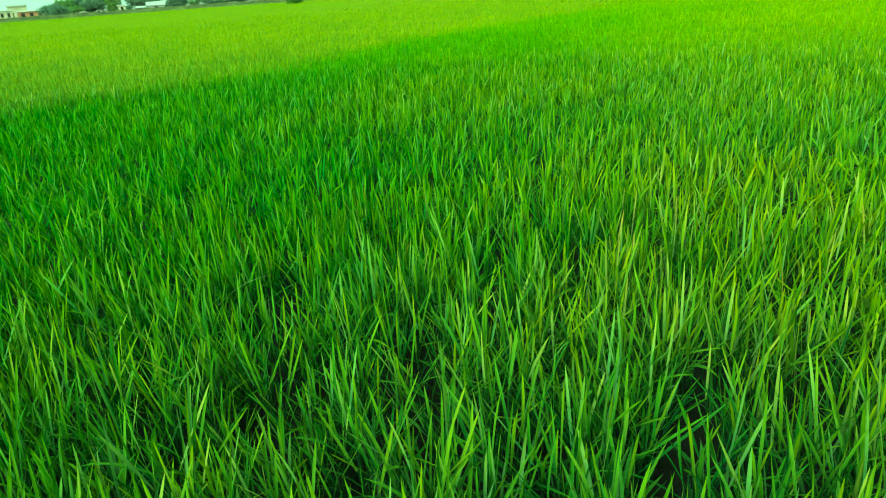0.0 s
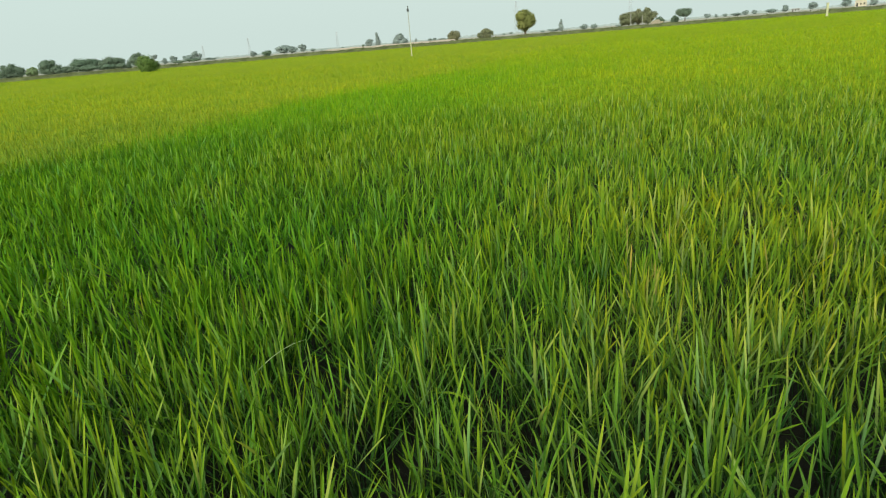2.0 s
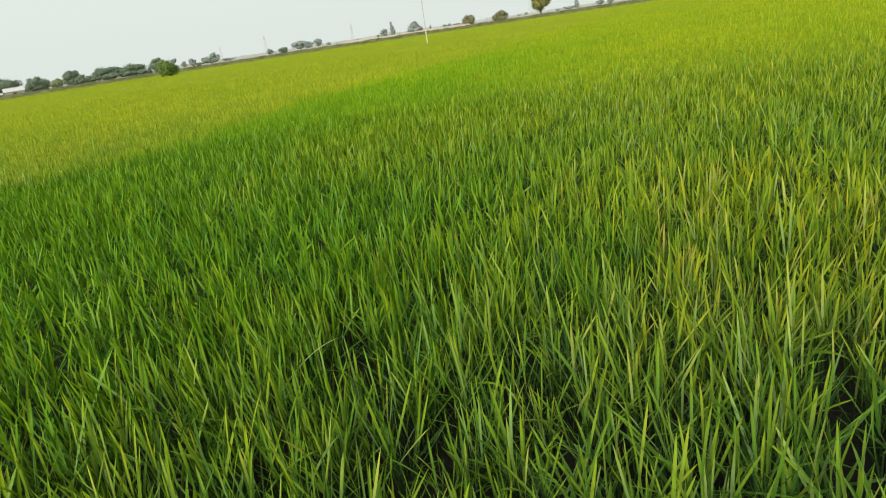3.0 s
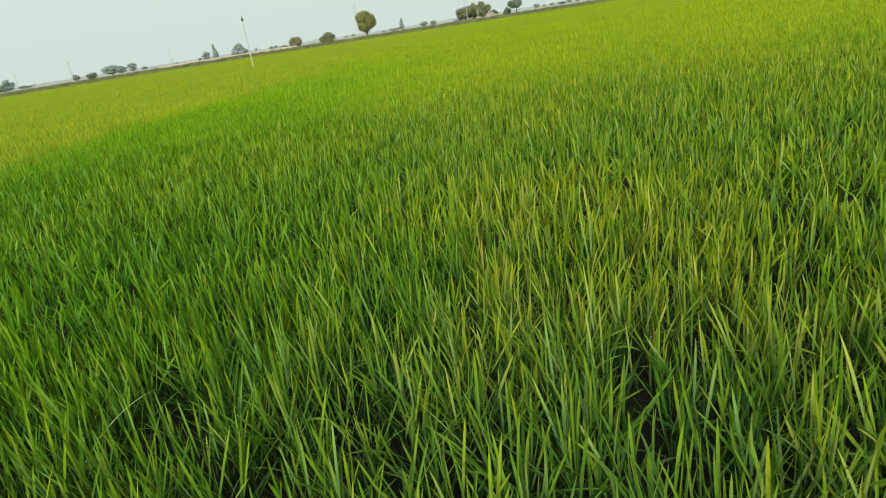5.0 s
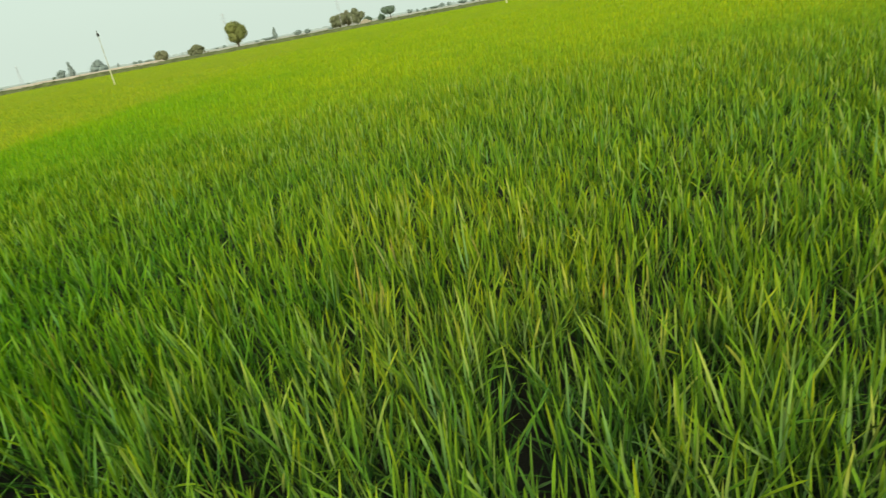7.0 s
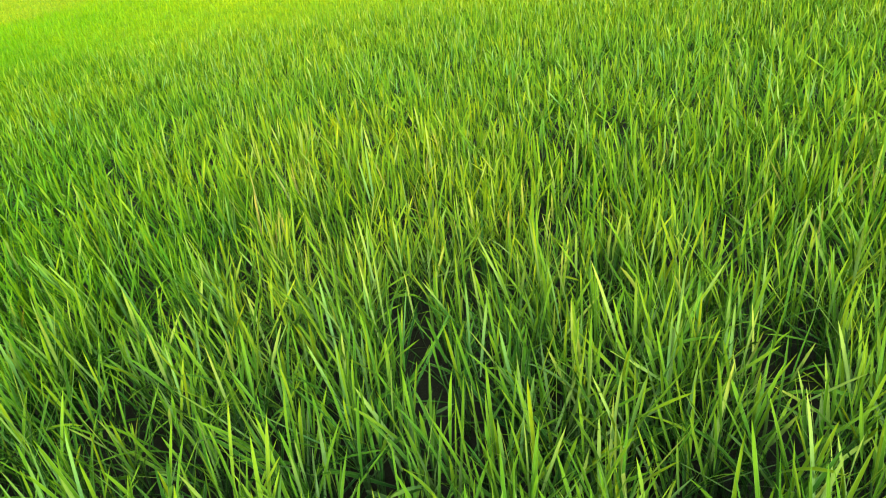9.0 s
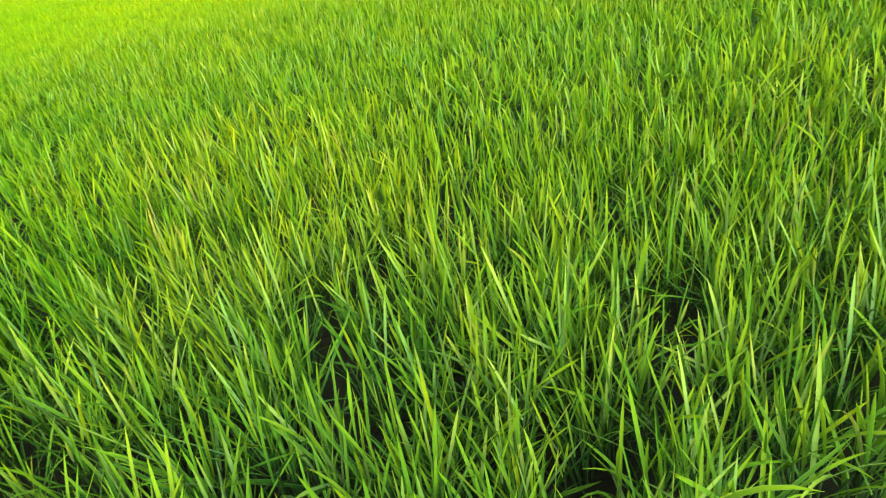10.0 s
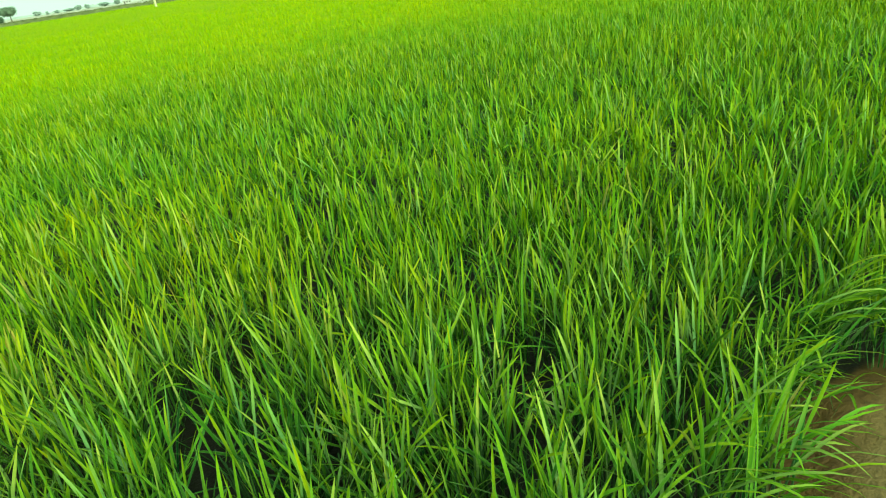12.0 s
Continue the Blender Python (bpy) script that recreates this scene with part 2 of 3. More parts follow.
# crown greens are lightened for haze, most of all CROWN_FAR and CROWN_HAZE
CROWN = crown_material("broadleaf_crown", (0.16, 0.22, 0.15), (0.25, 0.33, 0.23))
CROWN_BRIGHT = crown_material("fresh_crown", (0.13, 0.21, 0.07), (0.28, 0.38, 0.12))
CROWN_OLIVE = crown_material("olive_crown", (0.21, 0.23, 0.125), (0.36, 0.37, 0.22))
CROWN_WARM = crown_material("sunlit_crown", (0.19, 0.22, 0.07), (0.40, 0.42, 0.15))
CROWN_PALE = crown_material("pale_crown", (0.22, 0.30, 0.15), (0.34, 0.42, 0.22))
CROWN_FAR = crown_material("hazed_crown", (0.33, 0.40, 0.37), (0.40, 0.47, 0.43))
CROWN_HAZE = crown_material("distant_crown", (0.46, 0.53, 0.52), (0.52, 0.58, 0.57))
BARK = plain("bark", (0.16, 0.125, 0.095), 0.9, 0.3, 3.0)
CONCRETE = plain("pole_concrete", (0.42, 0.41, 0.36), 0.8, 0.15, 3.0)
WHITE = plain("lime_white", (0.55, 0.52, 0.33), 0.7, 0.08, 3.0)
STEEL = plain("galvanised_steel", (0.50, 0.51, 0.52), 0.5, 0.1, 1.0, metal=0.6)
DARK = plain("dark_metal", (0.06, 0.06, 0.06), 0.6, 0.2, 3.0)
CREAM = plain("cream_plaster", (0.58, 0.51, 0.38), 0.85, 0.12, 0.6)
ORANGE = plain("orange_brick", (0.42, 0.22, 0.14), 0.85, 0.18, 0.8)
GREYWALL = plain("grey_plaster", (0.42, 0.41, 0.39), 0.85, 0.15, 0.6)
SHEET = plain("pale_roof_sheet", (0.55, 0.55, 0.53), 0.6, 0.1, 0.8)
STRAW = plain("straw", (0.33, 0.28, 0.20), 0.95, 0.25, 2.0)
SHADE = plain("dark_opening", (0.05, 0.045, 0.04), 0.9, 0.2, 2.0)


# ---- mesh helpers ----
def mesh_from(name, verts, quads=None, tris=None, attrs=None, smooth=False):
    """A mesh from arrays of corners, four-cornered and three-cornered faces, with values per corner point."""
    me = bpy.data.meshes.new(name)
    verts = np.asarray(verts, dtype=np.float32)
    quads = np.zeros((0, 4), np.int32) if quads is None else np.asarray(quads, np.int32)
    tris = np.zeros((0, 3), np.int32) if tris is None else np.asarray(tris, np.int32)
    me.vertices.add(len(verts))
    me.vertices.foreach_set("co", verts.ravel())
    loops = np.concatenate([quads.ravel(), tris.ravel()]).astype(np.int32)
    me.loops.add(len(loops))
    me.loops.foreach_set("vertex_index", loops)
    starts = np.concatenate([np.arange(len(quads)) * 4, len(quads) * 4 + np.arange(len(tris)) * 3]).astype(np.int32)
    me.polygons.add(len(starts))
    me.polygons.foreach_set("loop_start", starts)
    me.update(calc_edges=True)
    for key, values in (attrs or {}).items():
        me.attributes.new(key, "FLOAT", "POINT").data.foreach_set("value", np.asarray(values, np.float32))
    if smooth:
        me.polygons.foreach_set("use_smooth", np.ones(len(starts), bool))
    return me


def part(name, bm, material, parent, label=""):
    """Links a bmesh, or a mesh, as one object under a thing or part."""
    me = bm
    if isinstance(bm, bmesh.types.BMesh):
        me = bpy.data.meshes.new(name)
        bm.to_mesh(me)
        bm.free()
    if not me.materials:
        me.materials.append(material)
    ob = new(name, me)
    ob.parent = parent
    if label:
        ob["label"] = label
    return ob


def thing(name, m, label, category, group="", kind=""):
    ob = new(name)
    ob.empty_display_size = 0.1
    ob.matrix_world = m
    return tagged(ob, label, category, group, kind)


def block(bm, size, at, bevel=0.0, turn=0.0):
    m = Matrix.Translation(at) @ Matrix.Rotation(turn, 4, "Z") @ Matrix.Diagonal((*size, 1))
    made = bmesh.ops.create_cube(bm, size=1.0, matrix=m)
    if bevel:
        edges = list({e for v in made["verts"] for e in v.link_edges})
        bmesh.ops.bevel(bm, geom=edges, offset=bevel, segments=2, affect="EDGES")
    return bm


def tube(bm, a, b, r0, r1, sides=8):
    a, b = Vector(a), Vector(b)
    d = b - a
    m = Matrix.Translation((a + b) / 2) @ d.to_track_quat("Z", "Y").to_matrix().to_4x4()
    bmesh.ops.create_cone(bm, cap_ends=True, segments=sides, radius1=r0, radius2=r1, depth=d.length, matrix=m)
    return bm


def polar(az, d):
    """Where something at that bearing and distance from the viewer's standing place is."""
    return Vector((-0.55 + d * math.sin(radians(az)), -0.14 + d * math.cos(radians(az)), 0.0))


# ---- rice blades ----
WIDTH_AT = ([0, 0.08, 0.3, 0.7, 0.88, 1], [0.5, 0.75, 1.0, 0.96, 0.62, 0.05])


def blades(base, turn, lean, bend, length, width, twist, segs, across=2, tone=None, foot=0.0):
    """Arrays of leaf blades: each one rises from its base, leans, arches over and tapers to a tip."""
    n = len(base)
    p = base.copy()
    rings, alongs = [], []
    dirx, diry = np.cos(turn), np.sin(turn)
    for i in range(segs + 1):
        s = i / segs
        th = lean + bend * s * s
        side = np.stack([-diry, dirx, np.zeros(n)], 1)
        norm = np.stack([np.cos(th) * dirx, np.cos(th) * diry, -np.sin(th)], 1)
        tw = twist * s
        w = (np.cos(tw)[:, None] * side + np.sin(tw)[:, None] * norm) * (width * np.interp(s, *WIDTH_AT) / 2)[:, None]
        if i == segs:
            rings.append(p[:, None, :])
        elif across == 3:
            keel = (-np.sin(tw)[:, None] * side + np.cos(tw)[:, None] * norm) * (0.16 * width * np.interp(s, *WIDTH_AT))[:, None]
            rings.append(np.stack([p - w, p + keel, p + w], 1))
        else:
            rings.append(np.stack([p - w, p + w], 1))
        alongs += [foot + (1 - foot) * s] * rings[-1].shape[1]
        th2 = lean + bend * ((i + 0.5) / segs) ** 2
        p = p + np.stack([np.sin(th2) * dirx, np.sin(th2) * diry, np.cos(th2)], 1) * (length / segs)[:, None]
    verts = np.concatenate(rings, 1)
    per = verts.shape[1]
    quads = [(r * across + c, r * across + c + 1, (r + 1) * across + c + 1, (r + 1) * across + c)
             for r in range(segs - 1) for c in range(across - 1)]
    last = (segs - 1) * across
    tris = [(last + c, last + c + 1, per - 1) for c in range(across - 1)]
    off = (np.arange(n) * per)[:, None, None]
    quads = (np.array(quads, np.int32).reshape(-1, 4)[None] + off).reshape(-1, 4)
    tris = (np.array(tris, np.int32)[None] + off).reshape(-1, 3)
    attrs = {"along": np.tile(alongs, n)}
    if across == 3:
        attrs["rib"] = np.tile([0.0, 1.0, 0.0] * segs + [0.5], n)
        attrs["margin"] = np.tile([1.0, 0.0, 1.0] * segs + [0.5], n)
    if tone is not None:
        attrs["tone"] = np.repeat(tone, per)
    return verts.reshape(-1, 3), quads, tris, attrs


def top_leaf(rng, n):
    """The youngest leaf of a shoot: nearly upright. Gives lean, bend, length, width and twist."""
    return (np.abs(rng.normal(0.24, 0.22, n)), np.abs(rng.normal(0.03, 0.10, n)), rng.uniform(0.18, 0.31, n),
            rng.uniform(0.0070, 0.0112, n), rng.normal(0, 0.9, n))


def side_leaf(rng, n):
    """An older leaf: it stands off from the shoot, and some of them arch over."""
    lean, bend = rng.normal(0.48, 0.25, n).clip(0.05, 1.2), np.abs(rng.normal(0.08, 0.18, n))
    over = rng.random(n) < 0.16
    return (np.where(over, rng.uniform(0.4, 1.0, n), lean), np.where(over, rng.uniform(0.5, 1.3, n), bend), rng.uniform(0.19, 0.34, n),
            rng.uniform(0.0070, 0.0118, n) * np.where(rng.random(n) < 0.32, 0.55, 1.0), rng.normal(0, 0.9, n))


def vigour(x, y):
    """Growth swells and sinks over the field, in patches of one to several metres."""
    a = np.sin(1.9 * x + 1.3 * np.sin(1.1 * y + 0.7)) * np.sin(1.3 * y + 1.1 * np.sin(0.9 * x))
    b = np.sin(0.31 * x + 2.0 * np.sin(0.23 * y)) * np.sin(0.47 * y + 1.4 * np.sin(0.19 * x) + 1.0)
    return 1.0 + 0.055 * a + 0.06 * b


def shoots(rng, centres, tillers, leaves, spread):
    """Leaves on the shoots of many hills: foot points, bearings, leans and the rest, as arrays for blades()."""
    m = len(centres) * tillers
    grow = np.repeat(vigour(centres[:, 0], centres[:, 1]) * rng.uniform(0.86, 1.12, len(centres)), tillers)
    off = rng.normal(0, spread, (m, 2))
    foot = np.repeat(centres, tillers, 0) + off
    out = np.arctan2(off[:, 1], off[:, 0]) + rng.normal(0, 0.5, m)
    tilt, stem = np.abs(rng.normal(0.12, 0.10, m)), rng.uniform(0.13, 0.24, m) * grow
    first = rng.uniform(0, 2 * np.pi, m)
    cols = []
    for j in range(leaves):
        up = stem * (0.45 + 0.55 * j / max(1, leaves - 1))
        base = np.stack([foot[:, 0] + up * np.sin(tilt) * np.cos(out), foot[:, 1] + up * np.sin(tilt) * np.sin(out), up * np.cos(tilt)], 1)
        lean, bend, length, width, twist = top_leaf(rng, m) if j == leaves - 1 else side_leaf(rng, m)
        # lower leaves darker: older, and the shade inside the hill put into the tone
        young_lit = 0.56 * (j / max(1, leaves - 1)) ** 0.8 + 0.42 * rng.random(m)
        cols.append((base, first + math.pi * j + rng.normal(0, 0.6, m), lean, bend, length * grow, width, twist, young_lit))
    return [np.concatenate(c) for c in zip(*cols)], (foot, out, tilt, stem)


EDGE_Y = 0.42
# spots where a hill died and the dark floor shows
GAPS = [(0.25, 2.26), (0.12, 2.92), (0.62, 3.22), (-1.01, 1.89), (0.04, 1.40), (-1.98, 2.16), (-1.25, 3.59), (-1.21, 2.18), (-0.14, 3.51),
        (0.95, 1.25), (0.60, 1.78), (1.30, 1.95), (1.05, 2.65), (-0.42, 1.25), (-0.80, 1.52), (-1.55, 1.50), (-0.55, 2.35),
        (0.10, 1.72), (0.02, 2.00)]


def edge_line(x):
    """Where the rice ends at the bund: a slightly wavy line, with a bare notch in it."""
    return EDGE_Y + 0.05 * np.sin(x * 3.1) + 0.17 * np.exp(-((x - 1.62) / 0.36) ** 4)


def clumps(rng, spacing, r0, r1, az0, az1):
    """Centres of rice hills, unevenly planted, between two distances and bearings from the standing place."""
    k = int(r1 / spacing) + 1
    gx, gy = np.meshgrid(np.arange(-k, k + 1) * spacing, np.arange(0, k + 1) * spacing)
    c = np.stack([gx.ravel(), gy.ravel()], 1) + rng.normal(0, spacing * 0.27, (gx.size, 2))
    r, az = np.hypot(c[:, 0], c[:, 1]), np.degrees(np.arctan2(c[:, 0], c[:, 1]))
    c = c[(r >= r0) & (r < r1) & (az > az0) & (az < az1)] + np.array([-0.55, -0.14])
    for gx, gy in GAPS:
        c = c[np.hypot(c[:, 0] - gx, c[:, 1] - gy) > 0.112]
    return c[c[:, 1] > edge_line(c[:, 0])]


AZ0, AZ1 = -72.0, 82.0
FIELD_END = 152.0
HILL, NEAR_HILLS, SPLIT_HILLS = 0.176, 320, 152


# ---- ground ----
def ground_sheet():
    """One sheet from the bund and the paddy floor to the horizon."""
    xs = np.concatenate([-np.geomspace(4000, 6, 26), np.linspace(-5, 6, 90), np.geomspace(7, 4000, 26)])
    ys = np.concatenate([-np.geomspace(4000, 2, 26), np.linspace(-1.6, 1.6, 70), np.geomspace(2, 4000, 26)])
    X, Y = np.meshgrid(xs, ys)
    Z = np.zeros_like(X)
    bund = np.clip((edge_line(X) + 0.13 - Y) / 0.42, 0, 1) * np.clip((Y + 1.25) / 0.3, 0, 1)
    bund = bund * bund * (3 - 2 * bund) * np.clip((40 - np.abs(X)) / 10, 0, 1)
    rough = np.vectorize(lambda x, y: noise.fractal(Vector((x * 2.3, y * 2.3, 0.0)), 1.0, 2.0, 4))(X, Y)
    near = np.clip((12 - np.hypot(X, Y)) / 4, 0, 1)
    Z = bund * 0.10 + rough * 0.022 * near
    ny, nx = X.shape
    idx = np.arange(nx * ny).reshape(ny, nx)
    q = np.stack([idx[:-1, :-1], idx[:-1, 1:], idx[1:, 1:], idx[1:, :-1]], -1).reshape(-1, 4)
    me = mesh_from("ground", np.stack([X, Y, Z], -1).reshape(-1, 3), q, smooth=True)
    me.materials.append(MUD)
    me.materials.append(LAND)
    mid = me.polygons
    for poly in mid:
        c = poly.center
        if c.length > FIELD_END:
            poly.material_index = 1
    return tagged(new("ground", me), "damp brown mud bund and flat farmland", "ground", kind="structure")


ground_sheet()


def ring(name, r0, r1, z, az0, az1, material, label, category, lump=0.1, kind="structure", steps=240):
    """A low bank that runs across the view at a distance: a rounded, lumpy ridge."""
    azs = np.linspace(az0, az1, steps)
    prof = [(r0, 0.0), (r0 + (r1 - r0) * 0.25, 0.8), (r0 + (r1 - r0) * 0.5, 1.0), (r0 + (r1 - r0) * 0.75, 0.85), (r1, 0.0)]
    v = []
    for i, az in enumerate(azs):
        fade = min(1.0, i / 8, (steps - 1 - i) / 8)
        for r, h in prof:
            p = polar(az, r)
            k = noise.fractal(Vector((az * 0.9, r * 0.05, z)), 1.0, 2.0, 4)
            v.append((p.x, p.y, h * fade * (z + lump * k) - 0.02))
    m = len(prof)
    q = [(i * m + j, i * m + j + 1, (i + 1) * m + j + 1, (i + 1) * m + j) for i in range(steps - 1) for j in range(m - 1)]
    me = mesh_from(name, v, q, smooth=True)
    me.materials.append(material)
    return tagged(new(name, me), label, category, kind=kind)


ring("far_bund", FIELD_END, FIELD_END + 5, 1.02, -80, 85, VERGE, "weedy earth bund along the far edge of the field", "bund", 0.16, steps=480)

ring("soil_bank", 250, 285, 1.15, -22.5, -11.0, SOIL, "long low bank of dry pinkish soil", "bank", 0.12)


# ---- the rice ----
def leaf_meshes(rng, count, habit, young_lit):
    """Single leaves of one habit, each a folded, tapering strip; the last argument sets how light its green is, from
    age and from the shade low in a plant.
    """
    out = []
    for i in range(count):
        lean, bend, length, width, twist = habit(rng, 1)
        v, q, t, at = blades(np.zeros((1, 3)), np.zeros(1), lean, bend, length, width, twist, 7, 3)
        at["young_lit"] = np.full(len(v), young_lit)
        me = mesh_from("leaf", v, q, t, at, smooth=True)
        me.materials.append(LEAF)
        out.append(me)
    return out


def arched_leaf(rng, n):
    """A long leaf that hangs over the bund."""
    return rng.uniform(0.3, 0.9, n), rng.uniform(0.6, 1.5, n), rng.uniform(0.24, 0.42, n), rng.uniform(0.008, 0.0125, n), rng.normal(0, 0.5, n)


def stem_mesh(rng, height):
    """One shoot without its leaves: overlapping sheaths round a stem, thicker at each joint."""
    bm = bmesh.new()
    z, r = -0.03, 0.0042
    lean = Vector((rng.normal(0, 0.04), rng.normal(0, 0.04), 1.0))
    while z < height:
        top = min(height, z + rng.uniform(0.06, 0.09))
        tube(bm, lean * z, lean * top, r, r * 0.82, 6)
        z, r = top, r * 0.9
    me = bpy.data.meshes.new("tiller")
    bm.to_mesh(me)
    bm.free()
    me.materials.append(CULM)
    return me


def joined_shoots(rng, centre, tillers, flop=0.0):
    """All the shoots of a hill, with their leaves, as a single mesh."""
    (base, turn, lean, bend, length, width, twist, tone), (foot, out, tilt, stem) = shoots(rng, centre, tillers, 3, 0.046)
    n = len(base)
    over = rng.random(n) < flop
    droop = arched_leaf(rng, n)
    turn = np.where(over, -1.57 + rng.normal(0, 0.7, n), turn)
    lean, bend, length = (np.where(over, d, o) for d, o in zip(droop, (lean, bend, length)))
    v, q, t, at = blades(base, turn, lean, bend, length, width, twist, 6, 3, tone=tone)
    ground = np.concatenate([foot, np.full((len(foot), 1), -0.02)], 1)
    # stems in a dark tone that includes the shade between the shoots
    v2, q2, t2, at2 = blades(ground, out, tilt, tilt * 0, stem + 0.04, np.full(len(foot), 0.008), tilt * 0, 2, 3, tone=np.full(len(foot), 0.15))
    me = mesh_from("foliage", np.concatenate([v, v2]), np.concatenate([q, q2 + len(v)]), np.concatenate([t, t2 + len(v)]),
                   {k: np.concatenate([at[k], at2[k]]) for k in at}, smooth=True)
    me.materials.append(LEAVES)
    return me


def near_rice():
    rng = np.random.default_rng(11)
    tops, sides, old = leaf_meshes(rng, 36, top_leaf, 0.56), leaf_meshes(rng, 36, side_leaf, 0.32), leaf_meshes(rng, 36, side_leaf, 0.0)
    arched = leaf_meshes(rng, 24, arched_leaf, 0.57)
    heights = (0.14, 0.16, 0.18, 0.20, 0.22, 0.24)
    stems = [(h, stem_mesh(rng, h)) for h in heights for _ in range(2)]
    home = np.zeros((1, 2))
    whole = [joined_shoots(rng, home, 12) for _ in range(20)]
    sprawling = [joined_shoots(rng, home, 9, 0.5) for _ in range(8)]
    centres = clumps(rng, HILL, 0.75, 4.1, -90, 90)
    rim = np.arange(-2.2, 2.9, 0.19)
    rim = rim + rng.normal(0, 0.05, len(rim))
    rim = np.stack([rim, edge_line(rim) + 0.05 + rng.normal(0, 0.035, len(rim))], 1)
    centres = np.concatenate([centres, rim, [(1.98, 0.40), (2.12, 0.36)]])
    dist = np.hypot(centres[:, 0] + 0.55, centres[:, 1] + 0.14)
    order = np.argsort(dist)
    for rank, i in enumerate(order[:NEAR_HILLS]):
        x, y = centres[i]
        edge = y < edge_line(x) + 0.16
        m = Matrix.Translation((x, y, 0.04 if edge else 0.01)) @ Matrix.Rotation(rng.normal(0, 0.35) if edge else rng.uniform(0, 6.28), 4, "Z")
        size = rng.uniform(0.88, 1.14) * float(vigour(x, y))
        m = m @ Matrix.Diagonal((size, size, size, 1))
        label = "green rice plant sprawling over the mud bund" if edge else "lush green rice plant with narrow upright leaves"
        hill = thing("rice_plant", m, label, "rice", "rice plants in the paddy")
        if rank < SPLIT_HILLS:
            for k in range(9 if edge else 12):
                h, me = stems[rng.integers(len(stems))]
                a, r = rng.uniform(0, 6.28), abs(rng.normal(0.03, 0.036))
                shoot = part("tiller", me, CULM, hill, "green sheathed stem")
                shoot.matrix_basis = (Matrix.Translation((r * math.cos(a), r * math.sin(a), 0)) @ Matrix.Rotation(a + rng.normal(0, 0.5), 4, "Z")
                                      @ Matrix.Rotation(abs(rng.normal(0.12, 0.10)), 4, "Y"))
                first = rng.uniform(0, 6.28)
                for j in range(3):
                    hang = edge and j < 2 and rng.random() < 0.7
                    pool = arched if hang else (old, sides, tops)[j]
                    leaf = part("leaf", pool[rng.integers(len(pool))], LEAF, shoot)
                    turn = -1.57 - a + rng.normal(0, 0.7) if hang else first + math.pi * j + rng.normal(0, 0.6)
                    leaf.matrix_basis = Matrix.Translation((0, 0, h * (0.45 + 0.275 * j) - 0.004)) @ Matrix.Rotation(turn, 4, "Z")
        else:
            pool = sprawling if edge else whole
            tagged(part("foliage", pool[rank % len(pool)], LEAVES, hill), kind="stuff")
    return centres[order[NEAR_HILLS:]]


def rice_stuff(name, seed, centres, tillers, leaves, spread, segs, wide, label, far=0.0):
    """Many hills in one mesh; far: the distance from which the leaves stand for more and more of their kind."""
    rng = np.random.default_rng(seed)
    (base, turn, lean, bend, length, width, twist, tone), _ = shoots(rng, centres, tillers, leaves, spread)
    n = len(base)
    side = base[:, 0] - 0.14 * base[:, 1]
    h = np.where(side < -10.4, 0.94, 1.0)
    hills = np.tile(np.repeat(rng.random(len(centres)), tillers), leaves)
    tone = (tone - 0.06 + 0.12 * hills).clip(0, 0.988)
    grow = wide
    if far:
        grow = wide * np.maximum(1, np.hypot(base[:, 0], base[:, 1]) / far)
        # far leaves keep to light tones, for the lit tips that show there
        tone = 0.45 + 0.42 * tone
    if segs < 5:
        base[:, 2] += 0.07 if far else 0.03
        length = length * (0.7 if far else 0.86)
        lean = lean * 1.25
        # tones raised once more: light on the leaf tops put into the colour
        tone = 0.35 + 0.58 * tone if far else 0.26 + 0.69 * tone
    v, q, t, at = blades(base, turn, lean, bend, length * h, width * grow, twist, segs, 2, tone)
    me = mesh_from(name, v, q, t, at)
    me.materials.append(LEAVES)
    return tagged(new(name, me), label, "rice", kind="stuff")


rest = near_rice()


def bund_weeds():
    """Coarse grass and weeds over the crest of the far bund."""
    rng = np.random.default_rng(31)
    n = 9000
    az, r = rng.uniform(-72, 78, n), FIELD_END + rng.uniform(0.6, 4.0, n)
    thick = np.array([noise.fractal(Vector((a * 1.7, 3.0, 0)), 1.0, 2.0, 4) for a in az])
    base = np.array([polar(a, d) for a, d in zip(az, r)]) + np.array([0, 0, 0.72])
    v, q, t, at = blades(base, rng.uniform(0, 6.28, n), np.abs(rng.normal(0.2, 0.2, n)), rng.uniform(0, 0.6, n), rng.uniform(0.30, 0.52, n) * (1 + 0.5 * thick.clip(-0.6, 1)),
                         rng.uniform(0.05, 0.12, n), rng.normal(0, 0.8, n), 2)
    me = mesh_from("bund_weeds", v, q, t, at)
    me.materials.append(VERGE)
    return tagged(new("bund_weeds", me), "rough olive weeds along the far earth bund", "weeds", kind="stuff")


bund_weeds()


def dry_leaf():
    """A pale leaf that bent over and lies across its neighbours."""
    one = np.ones(1)
    v, q, t, at = blades(np.array([[-2.284, 1.981, 0.184]]), one * 0.5, one * 0.75, one * 0.80, one * 0.44, one * 0.013, one * 0.3, 12, 3, foot=0.6)
    me = mesh_from("dry_leaf", v, q, t, at, smooth=True)
    me.materials.append(plain("pale_dry_leaf", (0.42, 0.50, 0.24), 0.6, 0.2, 60))
    tagged(new("dry_leaf", me), "pale bent rice leaf lying across the others", "leaf")


dry_leaf()
rng = np.random.default_rng(5)
rice_stuff("rice_stand", 20, rest, 10, 3, 0.050, 5, 1.15, "dense green rice just beyond the first plants")
